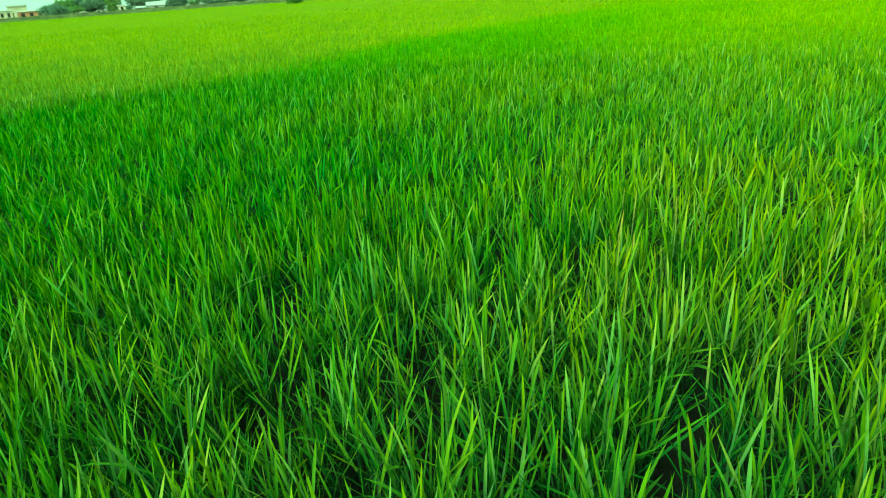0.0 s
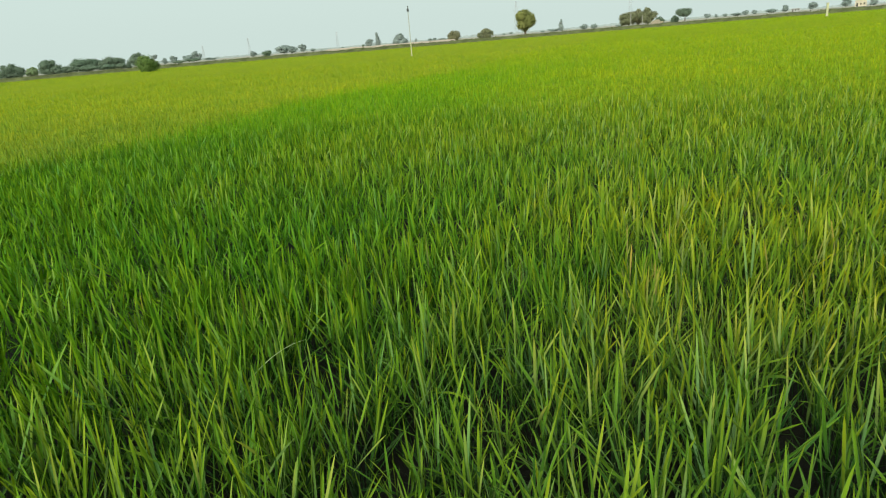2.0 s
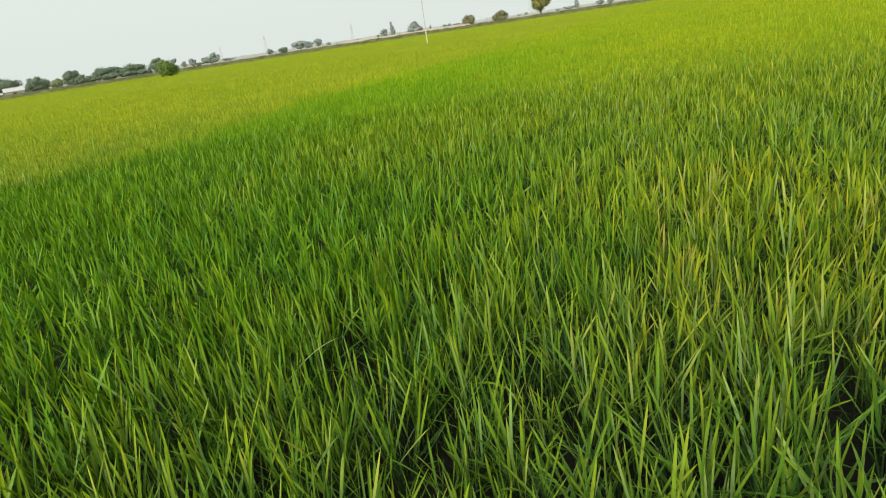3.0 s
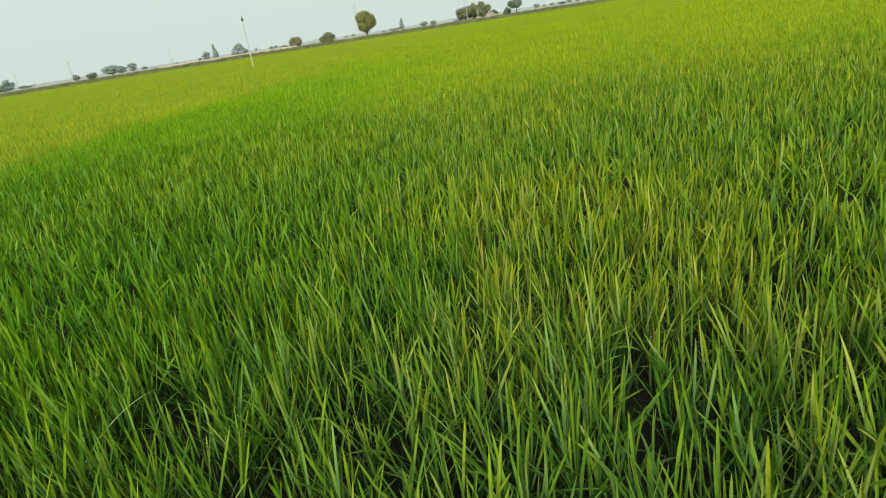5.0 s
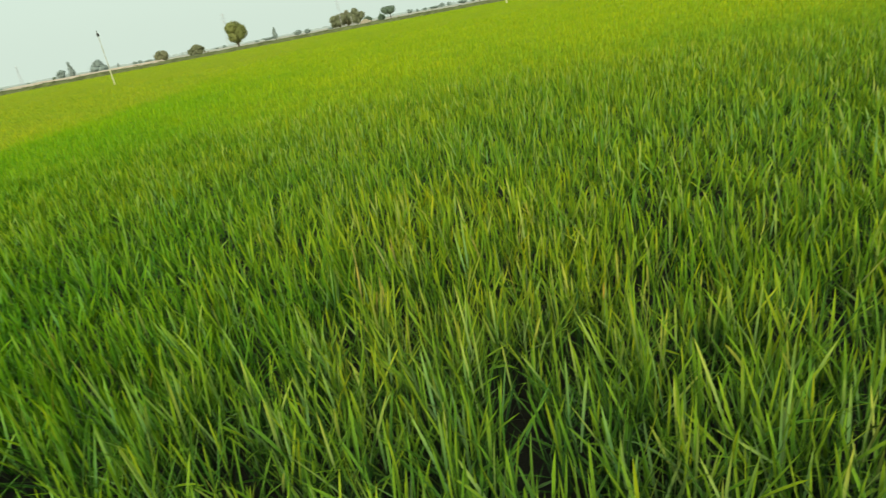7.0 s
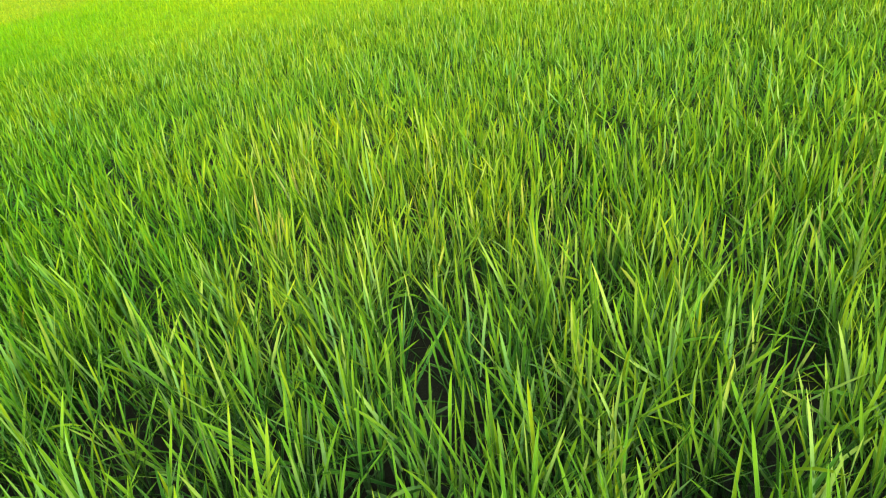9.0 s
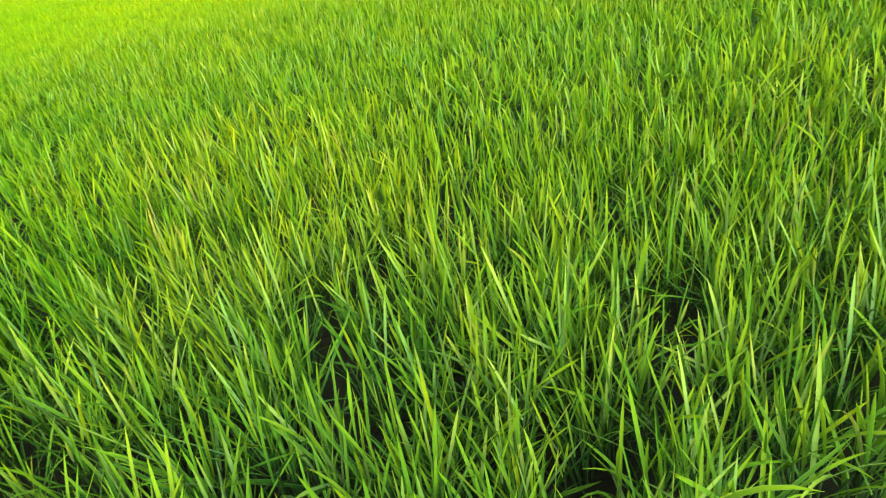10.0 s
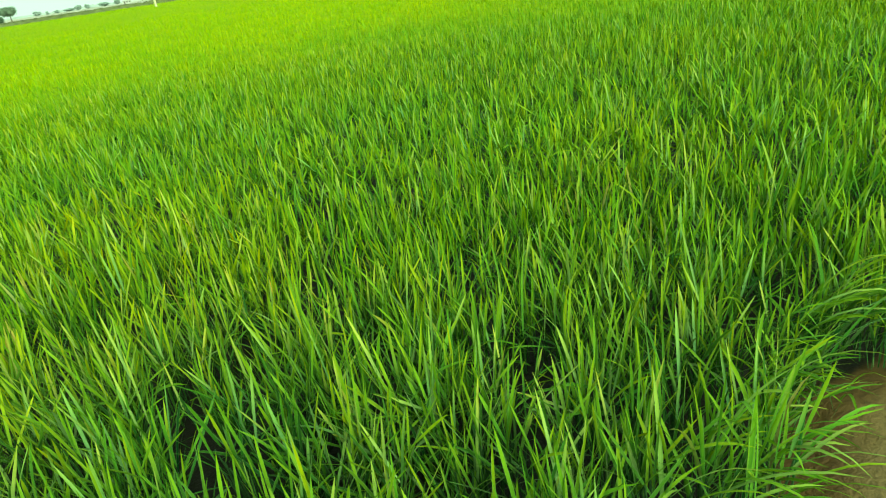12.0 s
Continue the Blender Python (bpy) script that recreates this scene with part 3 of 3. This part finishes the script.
rice_stuff("rice_stand", 21, clumps(rng, 0.174, 4.1, 12.3, -88, 90), 7, 3, 0.05, 3, 1.42, "dense stand of green rice in the paddy")


def thinned(rng, c, r0, r1, rising):
    """Keeps fewer and fewer of the hills (or more and more, if rising) from one distance to the other."""
    r = np.hypot(c[:, 0] + 0.55, c[:, 1] + 0.14)
    keep = np.clip((r - r0) / (r1 - r0), 0, 1)
    return c[rng.random(len(c)) < (keep if rising else 1 - keep)]


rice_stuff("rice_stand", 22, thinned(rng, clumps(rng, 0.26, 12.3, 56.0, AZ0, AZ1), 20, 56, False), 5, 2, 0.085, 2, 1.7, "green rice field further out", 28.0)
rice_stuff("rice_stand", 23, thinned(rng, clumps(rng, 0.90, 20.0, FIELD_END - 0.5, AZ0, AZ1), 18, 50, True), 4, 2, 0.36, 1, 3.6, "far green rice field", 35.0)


def canopy():
    """The closed mass of leaves under the tips, where the rice is too far off to see between the plants."""
    azs = np.radians(np.linspace(AZ0 - 6, AZ1 + 6, 260))
    rs = np.geomspace(9.5, FIELD_END + 0.2, 110)
    A, R = np.meshgrid(azs, rs)
    X, Y = -0.55 + R * np.sin(A), -0.14 + R * np.cos(A)
    Z = 0.16 + 0.12 * np.clip((R - 9) / 12, 0, 1)
    Z = Z + np.vectorize(lambda x, y: 0.02 * noise.fractal(Vector((x * 1.2, y * 1.2, 3.0)), 1.0, 2.0, 3))(X, Y)
    Z[0] = 0.05
    Z[-1] = 0.0
    Z = np.where(Y < EDGE_Y + 0.35, 0.02, Z)
    ny, nx = X.shape
    idx = np.arange(nx * ny).reshape(ny, nx)
    q = np.stack([idx[:-1, :-1], idx[1:, :-1], idx[1:, 1:], idx[:-1, 1:]], -1).reshape(-1, 4)
    me = mesh_from("rice_mass", np.stack([X, Y, Z], -1).reshape(-1, 3), q, smooth=True)
    me.materials.append(CANOPY)
    return tagged(new("rice_mass", me), "closed green mass of rice leaves", "rice", kind="stuff")


canopy()


EYE = 1.64


# ---- trees ----
def tree(az, d, top, width, crown=None, shape="round", label="", group="trees beyond the field", seed=0, leaves=0):
    """A tree by bearing and distance; top: the angle of its tip over the eye's level, width: of its crown, in degrees."""
    rng = np.random.default_rng(seed or int(abs(az) * 1000 + d))
    # farther trees take the crown colour that has haze mixed in
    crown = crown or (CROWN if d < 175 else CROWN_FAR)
    if d > 120:
        d *= 1.62
    h = EYE + d * math.tan(radians(top + (0.10 if az > -30 else 0.17)))
    w = d * radians(width) * 1.2
    at = polar(az, d)
    names = {"round": "round broad-leaved tree", "tall": "slender tall tree", "cone": "pointed tree with a broad foot",
             "spread": "flat-topped spreading tree", "bush": "dense low bush", "grove": "dense dark clump of trees"}
    hue = "fresh green" if crown == CROWN_BRIGHT else "dull olive-green" if crown == CROWN_OLIVE else "pale yellow-green" if crown == CROWN_PALE else "haze-paled grey-green" if crown == CROWN_FAR else "dark green"
    root = thing("bush" if shape == "bush" else "tree", Matrix.Translation(at), label or f"{hue} {names[shape]} beyond the field", "bush" if shape == "bush" else "tree", group)
    bare = {"round": 0.09 if leaves else 0.05, "tall": 0.1, "cone": 0.08, "spread": 0.45, "bush": 0.03, "grove": 0.05}[shape]
    bm = bmesh.new()
    tr = max(0.05, 0.045 * h)
    if shape != "bush":
        bend = Vector((rng.normal(0, 0.03) * h, rng.normal(0, 0.03) * h, 0))
        fork = bend + Vector((0, 0, h * max(bare, 0.12)))
        tube(bm, (0, 0, -0.1), fork, tr, tr * 0.7, 8)
        for _ in range(6):
            a = rng.uniform(0, 6.28)
            tip = Vector((math.cos(a) * w * 0.28, math.sin(a) * w * 0.28, h * rng.uniform(0.5, 0.8)))
            tube(bm, fork, tip, tr * 0.5, tr * 0.12, 6)
    else:
        for _ in range(5):
            a = rng.uniform(0, 6.28)
            tube(bm, (0, 0, -0.05), (math.cos(a) * w * 0.25, math.sin(a) * w * 0.25, h * 0.55), tr * 0.5, tr * 0.1, 5)
    part("trunk", bm, BARK, root)
    # crown: leaf clumps over several uneven lobes
    n = int(leaves * 1.3) or int(min(3400, 900 + 100 * w * h)) if d < 320 else 800
    lobes = int(min(26, max(10, 9 + w * 1.1)))
    lob = []
    for k in range(lobes):
        u = rng.random()
        if shape == "tall":
            z, r, rad = bare + (1 - bare) * (k + 0.5) / lobes, 0.13, 0.46 * (1.05 - 0.80 * (k / lobes) ** 1.3)
        elif shape == "cone":
            z = bare + (0.92 - bare) * (k + 0.3) / lobes
            r, rad = 0.36 * (1 - z), 0.10 + 0.34 * (1 - z)
        elif shape == "spread":
            z, r, rad = rng.uniform(0.62, 0.86), 0.36, 0.2
        else:
            # one closed heart and smaller lobes set into its outside
            tall = (1 - bare) * 0.5 * h
            if k == 0:
                lob.append((0, 0, bare * h + tall * 0.97, 0.27 * w, tall * 0.74))
                continue
            if k == 1 and not leaves:
                lob.append((0, 0, bare * h + tall * 0.5, 0.41 * w, tall * 0.5))
                continue
            b, e = rng.uniform(0, 6.28), math.asin(rng.uniform(-0.75, 1.0))
            small = rng.uniform(0.09, 0.22) * w
            lob.append((0.33 * w * math.cos(e) * math.cos(b), 0.33 * w * math.cos(e) * math.sin(b), bare * h + tall * 0.97 + math.sin(e) * (tall * 0.97 - small), small, min(small, tall * 0.4)))
            continue
        a = rng.uniform(0, 6.28)
        rr = r * math.sqrt(u)
        lob.append((math.cos(a) * rr * w, math.sin(a) * rr * w, z * h, rad * w * rng.uniform(0.8, 1.15), min(rad * w, 0.34 * h if shape != "tall" else 0.2 * h)))
    lob = np.array(lob)
    lob[:, 2] = np.minimum(lob[:, 2], h - lob[:, 4])
    share = lob[:, 3] * lob[:, 4]
    pick = rng.choice(lobes, size=n, p=share / share.sum())
    dirs = rng.normal(0, 1, (n, 3))
    dirs /= np.linalg.norm(dirs, axis=1)[:, None]
    rad = rng.uniform(0.72, 1.22, n)[:, None]
    c = lob[pick, :3] + dirs * rad * np.stack([lob[pick, 3], lob[pick, 3], lob[pick, 4]], 1)
    c[:, 2] = np.clip(c[:, 2], 0.03 * h, h * 0.985)
    s = rng.uniform(0.5, 1.0, n) * (0.044 * math.sqrt(w * h) + 0.05)
    if n > 1500:
        s *= 0.85
    u = rng.normal(0, 1, (n, 3))
    u -= dirs * (u * dirs).sum(1)[:, None] * 0.92
    u /= np.linalg.norm(u, axis=1)[:, None]
    v = np.cross(dirs, u)
    v /= np.linalg.norm(v, axis=1)[:, None] + 1e-6
    u, v = u * s[:, None], v * s[:, None]
    pts = np.stack([c - u, c - v * 0.7 - u * 0.2, c + u * 1.1, c + v * 0.7 + u * 0.1], 1)
    idx = np.arange(n * 4).reshape(n, 4)
    tone = np.repeat((rng.random(n) * 0.3 + 0.5 * rng.random(lobes)[pick] + 0.1), 4)
    # the closed inner leaf mass of each lobe
    th, ph = np.meshgrid(np.linspace(0.12, np.pi - 0.12, 7), np.linspace(0, 2 * np.pi, 11)[:-1], indexing="ij")
    ball = np.stack([np.sin(th) * np.cos(ph), np.sin(th) * np.sin(ph), np.cos(th)], -1).reshape(-1, 3)
    k = np.arange(70).reshape(7, 10)
    faces = np.stack([k[:-1], k[1:], np.roll(k, -1, 1)[1:], np.roll(k, -1, 1)[:-1]], -1).reshape(-1, 4)
    core = lob[:, None, :3] + ball[None] * rng.uniform(0.50, 0.85, (lobes, 70, 1)) * np.stack([lob[:, 3], lob[:, 3], lob[:, 4]], 1)[:, None, :]
    core[..., 2] = core[..., 2].clip(0.03 * h, h)
    faces = (faces[None] + n * 4 + (np.arange(lobes) * 70)[:, None, None]).reshape(-1, 4)
    tone = np.concatenate([tone, np.repeat(0.5 * rng.random(lobes) + 0.1, 70)])
    pts = np.concatenate([pts.reshape(-1, 3), core.reshape(-1, 3)])
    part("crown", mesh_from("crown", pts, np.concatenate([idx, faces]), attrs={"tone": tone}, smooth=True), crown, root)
    return root


# the village trees
tree(-58.6, 190, 0.22, 1.6, shape="bush")
tree(-53.9, 138, 0.50, 1.9, shape="bush")
tree(-53.3, 160, 0.80, 1.6, CROWN_BRIGHT)
tree(-51.5, 165, 1.13, 2.5)
tree(-50.1, 142, 0.67, 0.8, CROWN_BRIGHT, "bush")
tree(-49.6, 150, 1.62, 0.5, CROWN_PALE, "tall")
tree(-47.8, 170, 0.95, 2.4)
tree(-45.5, 150, 0.62, 1.5)
tree(-43.05, 150, 0.72, 1.4)
tree(-42.0, 160, 0.12, 0.8, shape="bush")
tree(-40.7, 165, 0.72, 2.0)
tree(-38.9, 165, 0.68, 2.0)
tree(-37.65, 170, 0.10, 0.4)
tree(-36.9, 180, 0.72, 1.2, CROWN)
tree(-36.35, 118, 0.62, 1.5, CROWN_BRIGHT, "bush", "fresh green dense bush standing in the rice")
tree(-35.75, 190, 0.50, 0.4, shape="spread")
tree(-35.0, 260, 0.14, 0.45)
tree(-34.35, 260, 0.30, 0.65)
tree(-33.2, 300, 0.32, 0.9)
tree(-32.6, 300, 0.50, 0.8)
tree(-31.6, 320, -0.10, 0.95, shape="bush")
# low scrub that closes the gaps under the village trees
for az, d, top, width, crown in ((-52.6, 150, 0.22, 1.5, CROWN_BRIGHT), (-49.0, 158, 0.02, 0.8, CROWN), (-46.4, 160, 0.10, 1.1, CROWN), (-45.1, 152, 0.16, 1.2, CROWN),
                                 (-44.2, 156, 0.30, 1.0, CROWN_PALE), (-42.7, 146, 0.18, 1.1, CROWN), (-41.7, 158, 0.20, 1.2, CROWN), (-40.4, 156, 0.20, 1.4, CROWN),
                                 (-39.2, 156, 0.16, 1.4, CROWN), (-38.1, 160, 0.12, 1.1, CROWN), (-33.9, 240, -0.12, 1.0, CROWN), (-32.9, 250, -0.05, 1.1, CROWN)):
    tree(az, d, top, width, crown, "bush", "low dark scrub growing under the village trees", leaves=420)
# along the far bund
tree(-28.2, 260, 0.20, 0.6)
tree(-27.1, 170, 0.20, 0.72)
tree(-25.7, 300, 0.55, 1.2)
tree(-25.0, 300, 0.35, 1.0)
tree(-24.15, 310, 0.45, 0.66)
tree(-23.3, 330, 0.02, 0.42)
tree(-22.6, 330, -0.14, 0.2)
tree(-21.95, 330, -0.16, 0.22)
tree(-20.85, 330, -0.06, 0.22)
tree(-19.1, 200, 0.0, 0.27, CROWN)
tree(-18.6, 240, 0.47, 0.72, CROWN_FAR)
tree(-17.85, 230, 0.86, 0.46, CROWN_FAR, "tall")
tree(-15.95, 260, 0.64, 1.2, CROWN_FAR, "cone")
tree(-14.6, 420, 0.15, 0.16)
tree(-13.4, 420, 0.03, 0.35)
tree(-13.0, 420, 0.05, 0.3)
tree(-12.35, 300, 0.0, 0.62)
tree(-11.4, 165, 0.57, 1.05, CROWN_OLIVE)
tree(-8.55, 165, 0.53, 0.95, CROWN_OLIVE)
tree(-9.1, 180, 0.25, 0.5, CROWN_OLIVE)
tree(-7.1, 420, -0.08, 0.3)
tree(-6.5, 420, 0.0, 0.3)
tree(-5.4, 140, 1.92, 1.62, CROWN_WARM, "round", "large round leafy tree standing alone on the bund", leaves=4200)
tree(-3.9, 300, -0.10, 0.4)
tree(-2.95, 320, -0.03, 1.05, shape="bush")
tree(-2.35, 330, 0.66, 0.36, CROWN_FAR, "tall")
tree(-0.5, 240, 0.17, 0.64)
tree(0.3, 240, 0.12, 0.5)
tree(2.3, 260, -0.16, 0.65, shape="bush")
tree(3.0, 150, 0.88, 1.4, CROWN_OLIVE, "grove", leaves=2400)
tree(3.75, 152, 0.98, 1.5, CROWN_OLIVE, "grove", leaves=3000)
tree(4.5, 150, 1.02, 1.3, CROWN_OLIVE, "grove", leaves=2400)
tree(5.45, 170, 0.28, 0.7, CROWN)
tree(6.55, 165, 0.26, 0.64, CROWN)
tree(7.35, 160, 0.66, 1.15, CROWN, "spread", leaves=1600)
tree(9.0, 360, 0.16, 0.5)
tree(9.65, 380, 0.02, 0.26)
tree(10.3, 380, 0.03, 0.36, shape="bush")
tree(11.1, 400, 0.05, 0.8, shape="bush")
tree(11.72, 400, 0.15, 0.48)
tree(12.34, 400, 0.13, 0.36)
tree(13.5, 380, 0.12, 0.8)
tree(14.4, 360, 0.30, 0.5)
tree(16.2, 360, 0.35, 0.6)
tree(18.3, 330, 0.45, 0.7)
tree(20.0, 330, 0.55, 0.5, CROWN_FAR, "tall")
tree(22.0, 300, 0.5, 1.0)
tree(24.3, 300, 0.6, 0.8)
tree(26.5, 320, 0.4, 1.0)


def far_woods():
    """The low line of distant orchards and hedges on the horizon."""
    rng = np.random.default_rng(77)
    n = 9000
    az, d = rng.uniform(-85, 90, n), rng.uniform(800, 1100, n)
    hh = np.array([1.2 + 2.0 * noise.fractal(Vector((a * 0.35, 7.0, 0)), 1.0, 2.0, 4) for a in az]).clip(0.6, 9)
    c = np.stack([-0.55 + d * np.sin(np.radians(az)), -0.14 + d * np.cos(np.radians(az)), rng.random(n) * hh], 1)
    s = rng.uniform(0.9, 2.2, n)[:, None]
    side = np.stack([np.cos(np.radians(az)), -np.sin(np.radians(az)), np.zeros(n)], 1) * s
    up = np.stack([rng.normal(0, 0.3, n), rng.normal(0, 0.3, n), np.ones(n)], 1) * s * 0.8
    pts = np.stack([c - side, c - up, c + side * 1.1, c + up], 1)
    me = mesh_from("far_woods", pts.reshape(-1, 3), np.arange(n * 4).reshape(n, 4), attrs={"tone": np.repeat(rng.random(n), 4)})
    # haze is part of this pale colour
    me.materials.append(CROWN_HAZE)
    return tagged(new("far_woods", me), "distant grey-green line of trees on the horizon", "trees", kind="stuff")


far_woods()


# ---- poles, pylons and buildings beyond the rice ----
def field_pole(az, d, top):
    root = thing("utility_pole", Matrix.Translation(polar(az, d)), "thin grey pole with a whitewashed foot standing in the rice", "pole")
    part("foot", tube(bmesh.new(), (0, 0, -0.1), (0, 0, 1.5), 0.065, 0.055, 12), WHITE, root, "whitewashed foot")
    part("shaft", tube(bmesh.new(), (0, 0, 1.5), (0, 0, top - 0.1), 0.038, 0.030, 10), CONCRETE, root)
    part("crossarm", block(bmesh.new(), (0.22, 0.05, 0.05), (0, 0, top - 0.42), 0.01), DARK, root)
    part("switch_box", block(bmesh.new(), (0.11, 0.09, 0.30), (0.02, -0.06, top - 0.30), 0.02), DARK, root, "dark switch box")
    for x in (-0.08, 0.08):
        part("insulator", tube(bmesh.new(), (x, 0, top - 0.40), (x, 0, top - 0.24), 0.018, 0.014, 8), DARK, root)
    part("cap", tube(bmesh.new(), (0, 0, top - 0.1), (0, 0, top + 0.02), 0.035, 0.03, 8), DARK, root)


field_pole(-15.22, 63, 4.68)


def marker_post(az, d, h):
    root = thing("marker_post", Matrix.Translation(polar(az, d)), "short whitewashed post standing in the rice", "post")
    bm = block(bmesh.new(), (0.26, 0.26, h + 0.1), (0, 0, h / 2 - 0.05), 0.03)
    part("shaft", bm, WHITE, root)
    part("cap", block(bmesh.new(), (0.32, 0.32, 0.12), (0, 0, h + 0.055), 0.03), CREAM, root, "cream cap")


marker_post(17.1, 110, 2.0)


def pylon(az, d, top):
    d *= 1.4
    h = EYE + d * math.tan(radians(top))
    root = thing("pylon", Matrix.Translation(polar(az, d)) @ Matrix.Rotation(radians(-az + 20), 4, "Z"), "tall grey lattice steel power pylon far away", "pylon", "pylons")
    w0, w1 = h * 0.085, h * 0.014
    r = 0.12
    for sx in (-1, 1):
        for sy in (-1, 1):
            part("leg", tube(bmesh.new(), (sx * w0, sy * w0, 0), (sx * w1, sy * w1, h), r, r * 0.7, 5), STEEL, root)
    bm = bmesh.new()
    for k in range(9):
        z0, z1 = h * k / 9, h * (k + 1) / 9
        a, b = w0 + (w1 - w0) * k / 9, w0 + (w1 - w0) * (k + 1) / 9
        for s in (-1, 1):
            tube(bm, (-a, s * a, z0), (b, s * b, z1), r * 0.5, r * 0.5, 4)
            tube(bm, (a, s * a, z0), (-b, s * b, z1), r * 0.5, r * 0.5, 4)
            tube(bm, (s * a, -a, z0), (s * b, b, z1), r * 0.5, r * 0.5, 4)
    part("bracing", bm, STEEL, root)
    for z in (0.72, 0.83, 0.94):
        part("crossarm", tube(bmesh.new(), (-h * 0.1, 0, h * z), (h * 0.1, 0, h * z), r * 0.9, r * 0.9, 5), STEEL, root)


pylon(-32.0, 900, 0.96)
pylon(-28.4, 850, 1.30)
pylon(-21.2, 850, 1.25)
pylon(-6.0, 700, 2.45)
pylon(3.2, 800, 2.2)


def building(az, d, width, top, depth, wall, roof, label, doors=1, windows=2, slope=0.12, name="house"):
    """A plain farm building: walls, a roof with eaves, and dark openings set into the front."""
    d *= 1.62
    h = EYE + d * math.tan(radians(top))
    w = d * radians(width)
    root = thing(name, Matrix.Translation(polar(az, d)) @ Matrix.Rotation(radians(-az), 4, "Z"), label, "building", "village buildings")
    wh = h * (1 - slope)
    t = 0.25

    def wall_piece(size, at):
        part("wall", block(bmesh.new(), size, at), wall, root)

    for x in (-1, 1):
        wall_piece((t, depth, wh), (x * (w / 2 - t / 2), 0, wh / 2))
    wall_piece((w - 2 * t, t, wh), (0, depth / 2 - t / 2, wh / 2))
    # front wall in piers round the openings
    n = doors + windows
    step = (w - 2 * t) / n
    for i in range(n):
        cx = -w / 2 + t + step * (i + 0.5)
        ow = min(1.0, step * 0.45)
        top_z = min(2.05, wh * 0.8)
        sill = 0.0 if i < doors else min(0.95, wh * 0.35)
        pier = (step - ow) / 2
        for s in (-1, 1):
            wall_piece((pier, t, wh), (cx + s * (ow + pier) / 2, -depth / 2 + t / 2, wh / 2))
        wall_piece((ow, t, wh - top_z), (cx, -depth / 2 + t / 2, (wh + top_z) / 2))
        if sill:
            wall_piece((ow, t, sill), (cx, -depth / 2 + t / 2, sill / 2))
        kind = "door" if i < doors else "window"
        part(kind, block(bmesh.new(), (ow - 0.02, 0.05, top_z - sill - 0.02), (cx, -depth / 2 + t * 0.7, (top_z + sill) / 2)), SHADE, root, f"dark {kind}")
    bm = bmesh.new()
    rz = wh + 0.004
    v = [bm.verts.new(p) for p in ((-w / 2 - 0.3, -depth / 2 - 0.4, rz), (w / 2 + 0.3, -depth / 2 - 0.4, rz), (w / 2 + 0.3, depth / 2 + 0.3, h - 0.1), (-w / 2 - 0.3, depth / 2 + 0.3, h - 0.1))]
    f = bm.faces.new(v)
    up = bmesh.ops.extrude_face_region(bm, geom=[f])["geom"]
    bmesh.ops.translate(bm, verts=[g for g in up if isinstance(g, bmesh.types.BMVert)], vec=(0, 0, 0.12))
    bmesh.ops.recalc_face_normals(bm, faces=bm.faces)
    part("roof", bm, roof, root)
    return root


building(-57.2, 150, 1.3, 0.30, 5, CREAM, GREYWALL, "low cream plastered farm house at the field's edge")
building(-55.4, 150, 1.7, 0.18, 5, ORANGE, SHEET, "low orange brick farm house beside trees")
building(-56.2, 158, 1.2, 0.62, 5, CREAM, GREYWALL, "taller cream plastered house behind the brick one")
building(-49.4, 140, 0.5, 0.14, 1.6, CREAM, SHEET, "small cream hut under a tall poplar", 1, 0, name="hut")
building(-47.0, 145, 1.25, 0.22, 5, GREYWALL, SHEET, "grey shed with a pale sheet roof", 1, 0, 0.45, name="shed")
building(-48.1, 140, 0.6, -0.05, 3, GREYWALL, SHEET, "small lean-to with a pale sheet roof", 1, 0, 0.3, name="shed")
building(-44.2, 170, 0.8, 0.22, 5, GREYWALL, GREYWALL, "small grey plastered house between trees", 1, 0)
building(15.1, 300, 0.6, 0.05, 6, GREYWALL, SHEET, "distant grey plastered house")
building(19.2, 300, 0.7, 0.30, 6, CREAM, SHEET, "distant cream house among trees")
building(21.2, 300, 0.9, 0.35, 6, GREYWALL, SHEET, "distant grey house among trees")
building(25.4, 300, 0.8, 0.30, 6, CREAM, SHEET, "distant cream house with a pale roof")


def straw_heap(az, d, w, h):
    """A slumped heap of straw."""
    bm = bmesh.new()
    bmesh.ops.create_icosphere(bm, subdivisions=4, radius=1.0)
    for v in bm.verts:
        k = 1 + 0.22 * noise.fractal(v.co * 1.6, 1.0, 2.0, 4)
        v.co = Vector((v.co.x * w / 2 * k, v.co.y * w / 2.6 * k, max(-0.05, v.co.z * h * k)))
    me = bpy.data.meshes.new("straw_heap")
    bm.to_mesh(me)
    bm.free()
    me.materials.append(STRAW)
    ob = tagged(new("straw_heap", me), "slumped yellow straw heap beside the dark trees", "straw heap")
    ob.matrix_world = Matrix.Translation(polar(az, d))


straw_heap(5.15, 225, 3.4, 1.9)
straw_heap(5.55, 224, 2.0, 1.3)


def white_post(az, d, h):
    root = thing("fence_post", Matrix.Translation(polar(az, d)), "slim pale post in front of the dark trees", "post", "pale posts")
    part("shaft", tube(bmesh.new(), (0, 0, -0.1), (0, 0, h), 0.12, 0.09, 8), CONCRETE, root)


white_post(3.2, 226, 4.4)
white_post(4.1, 226, 3.6)
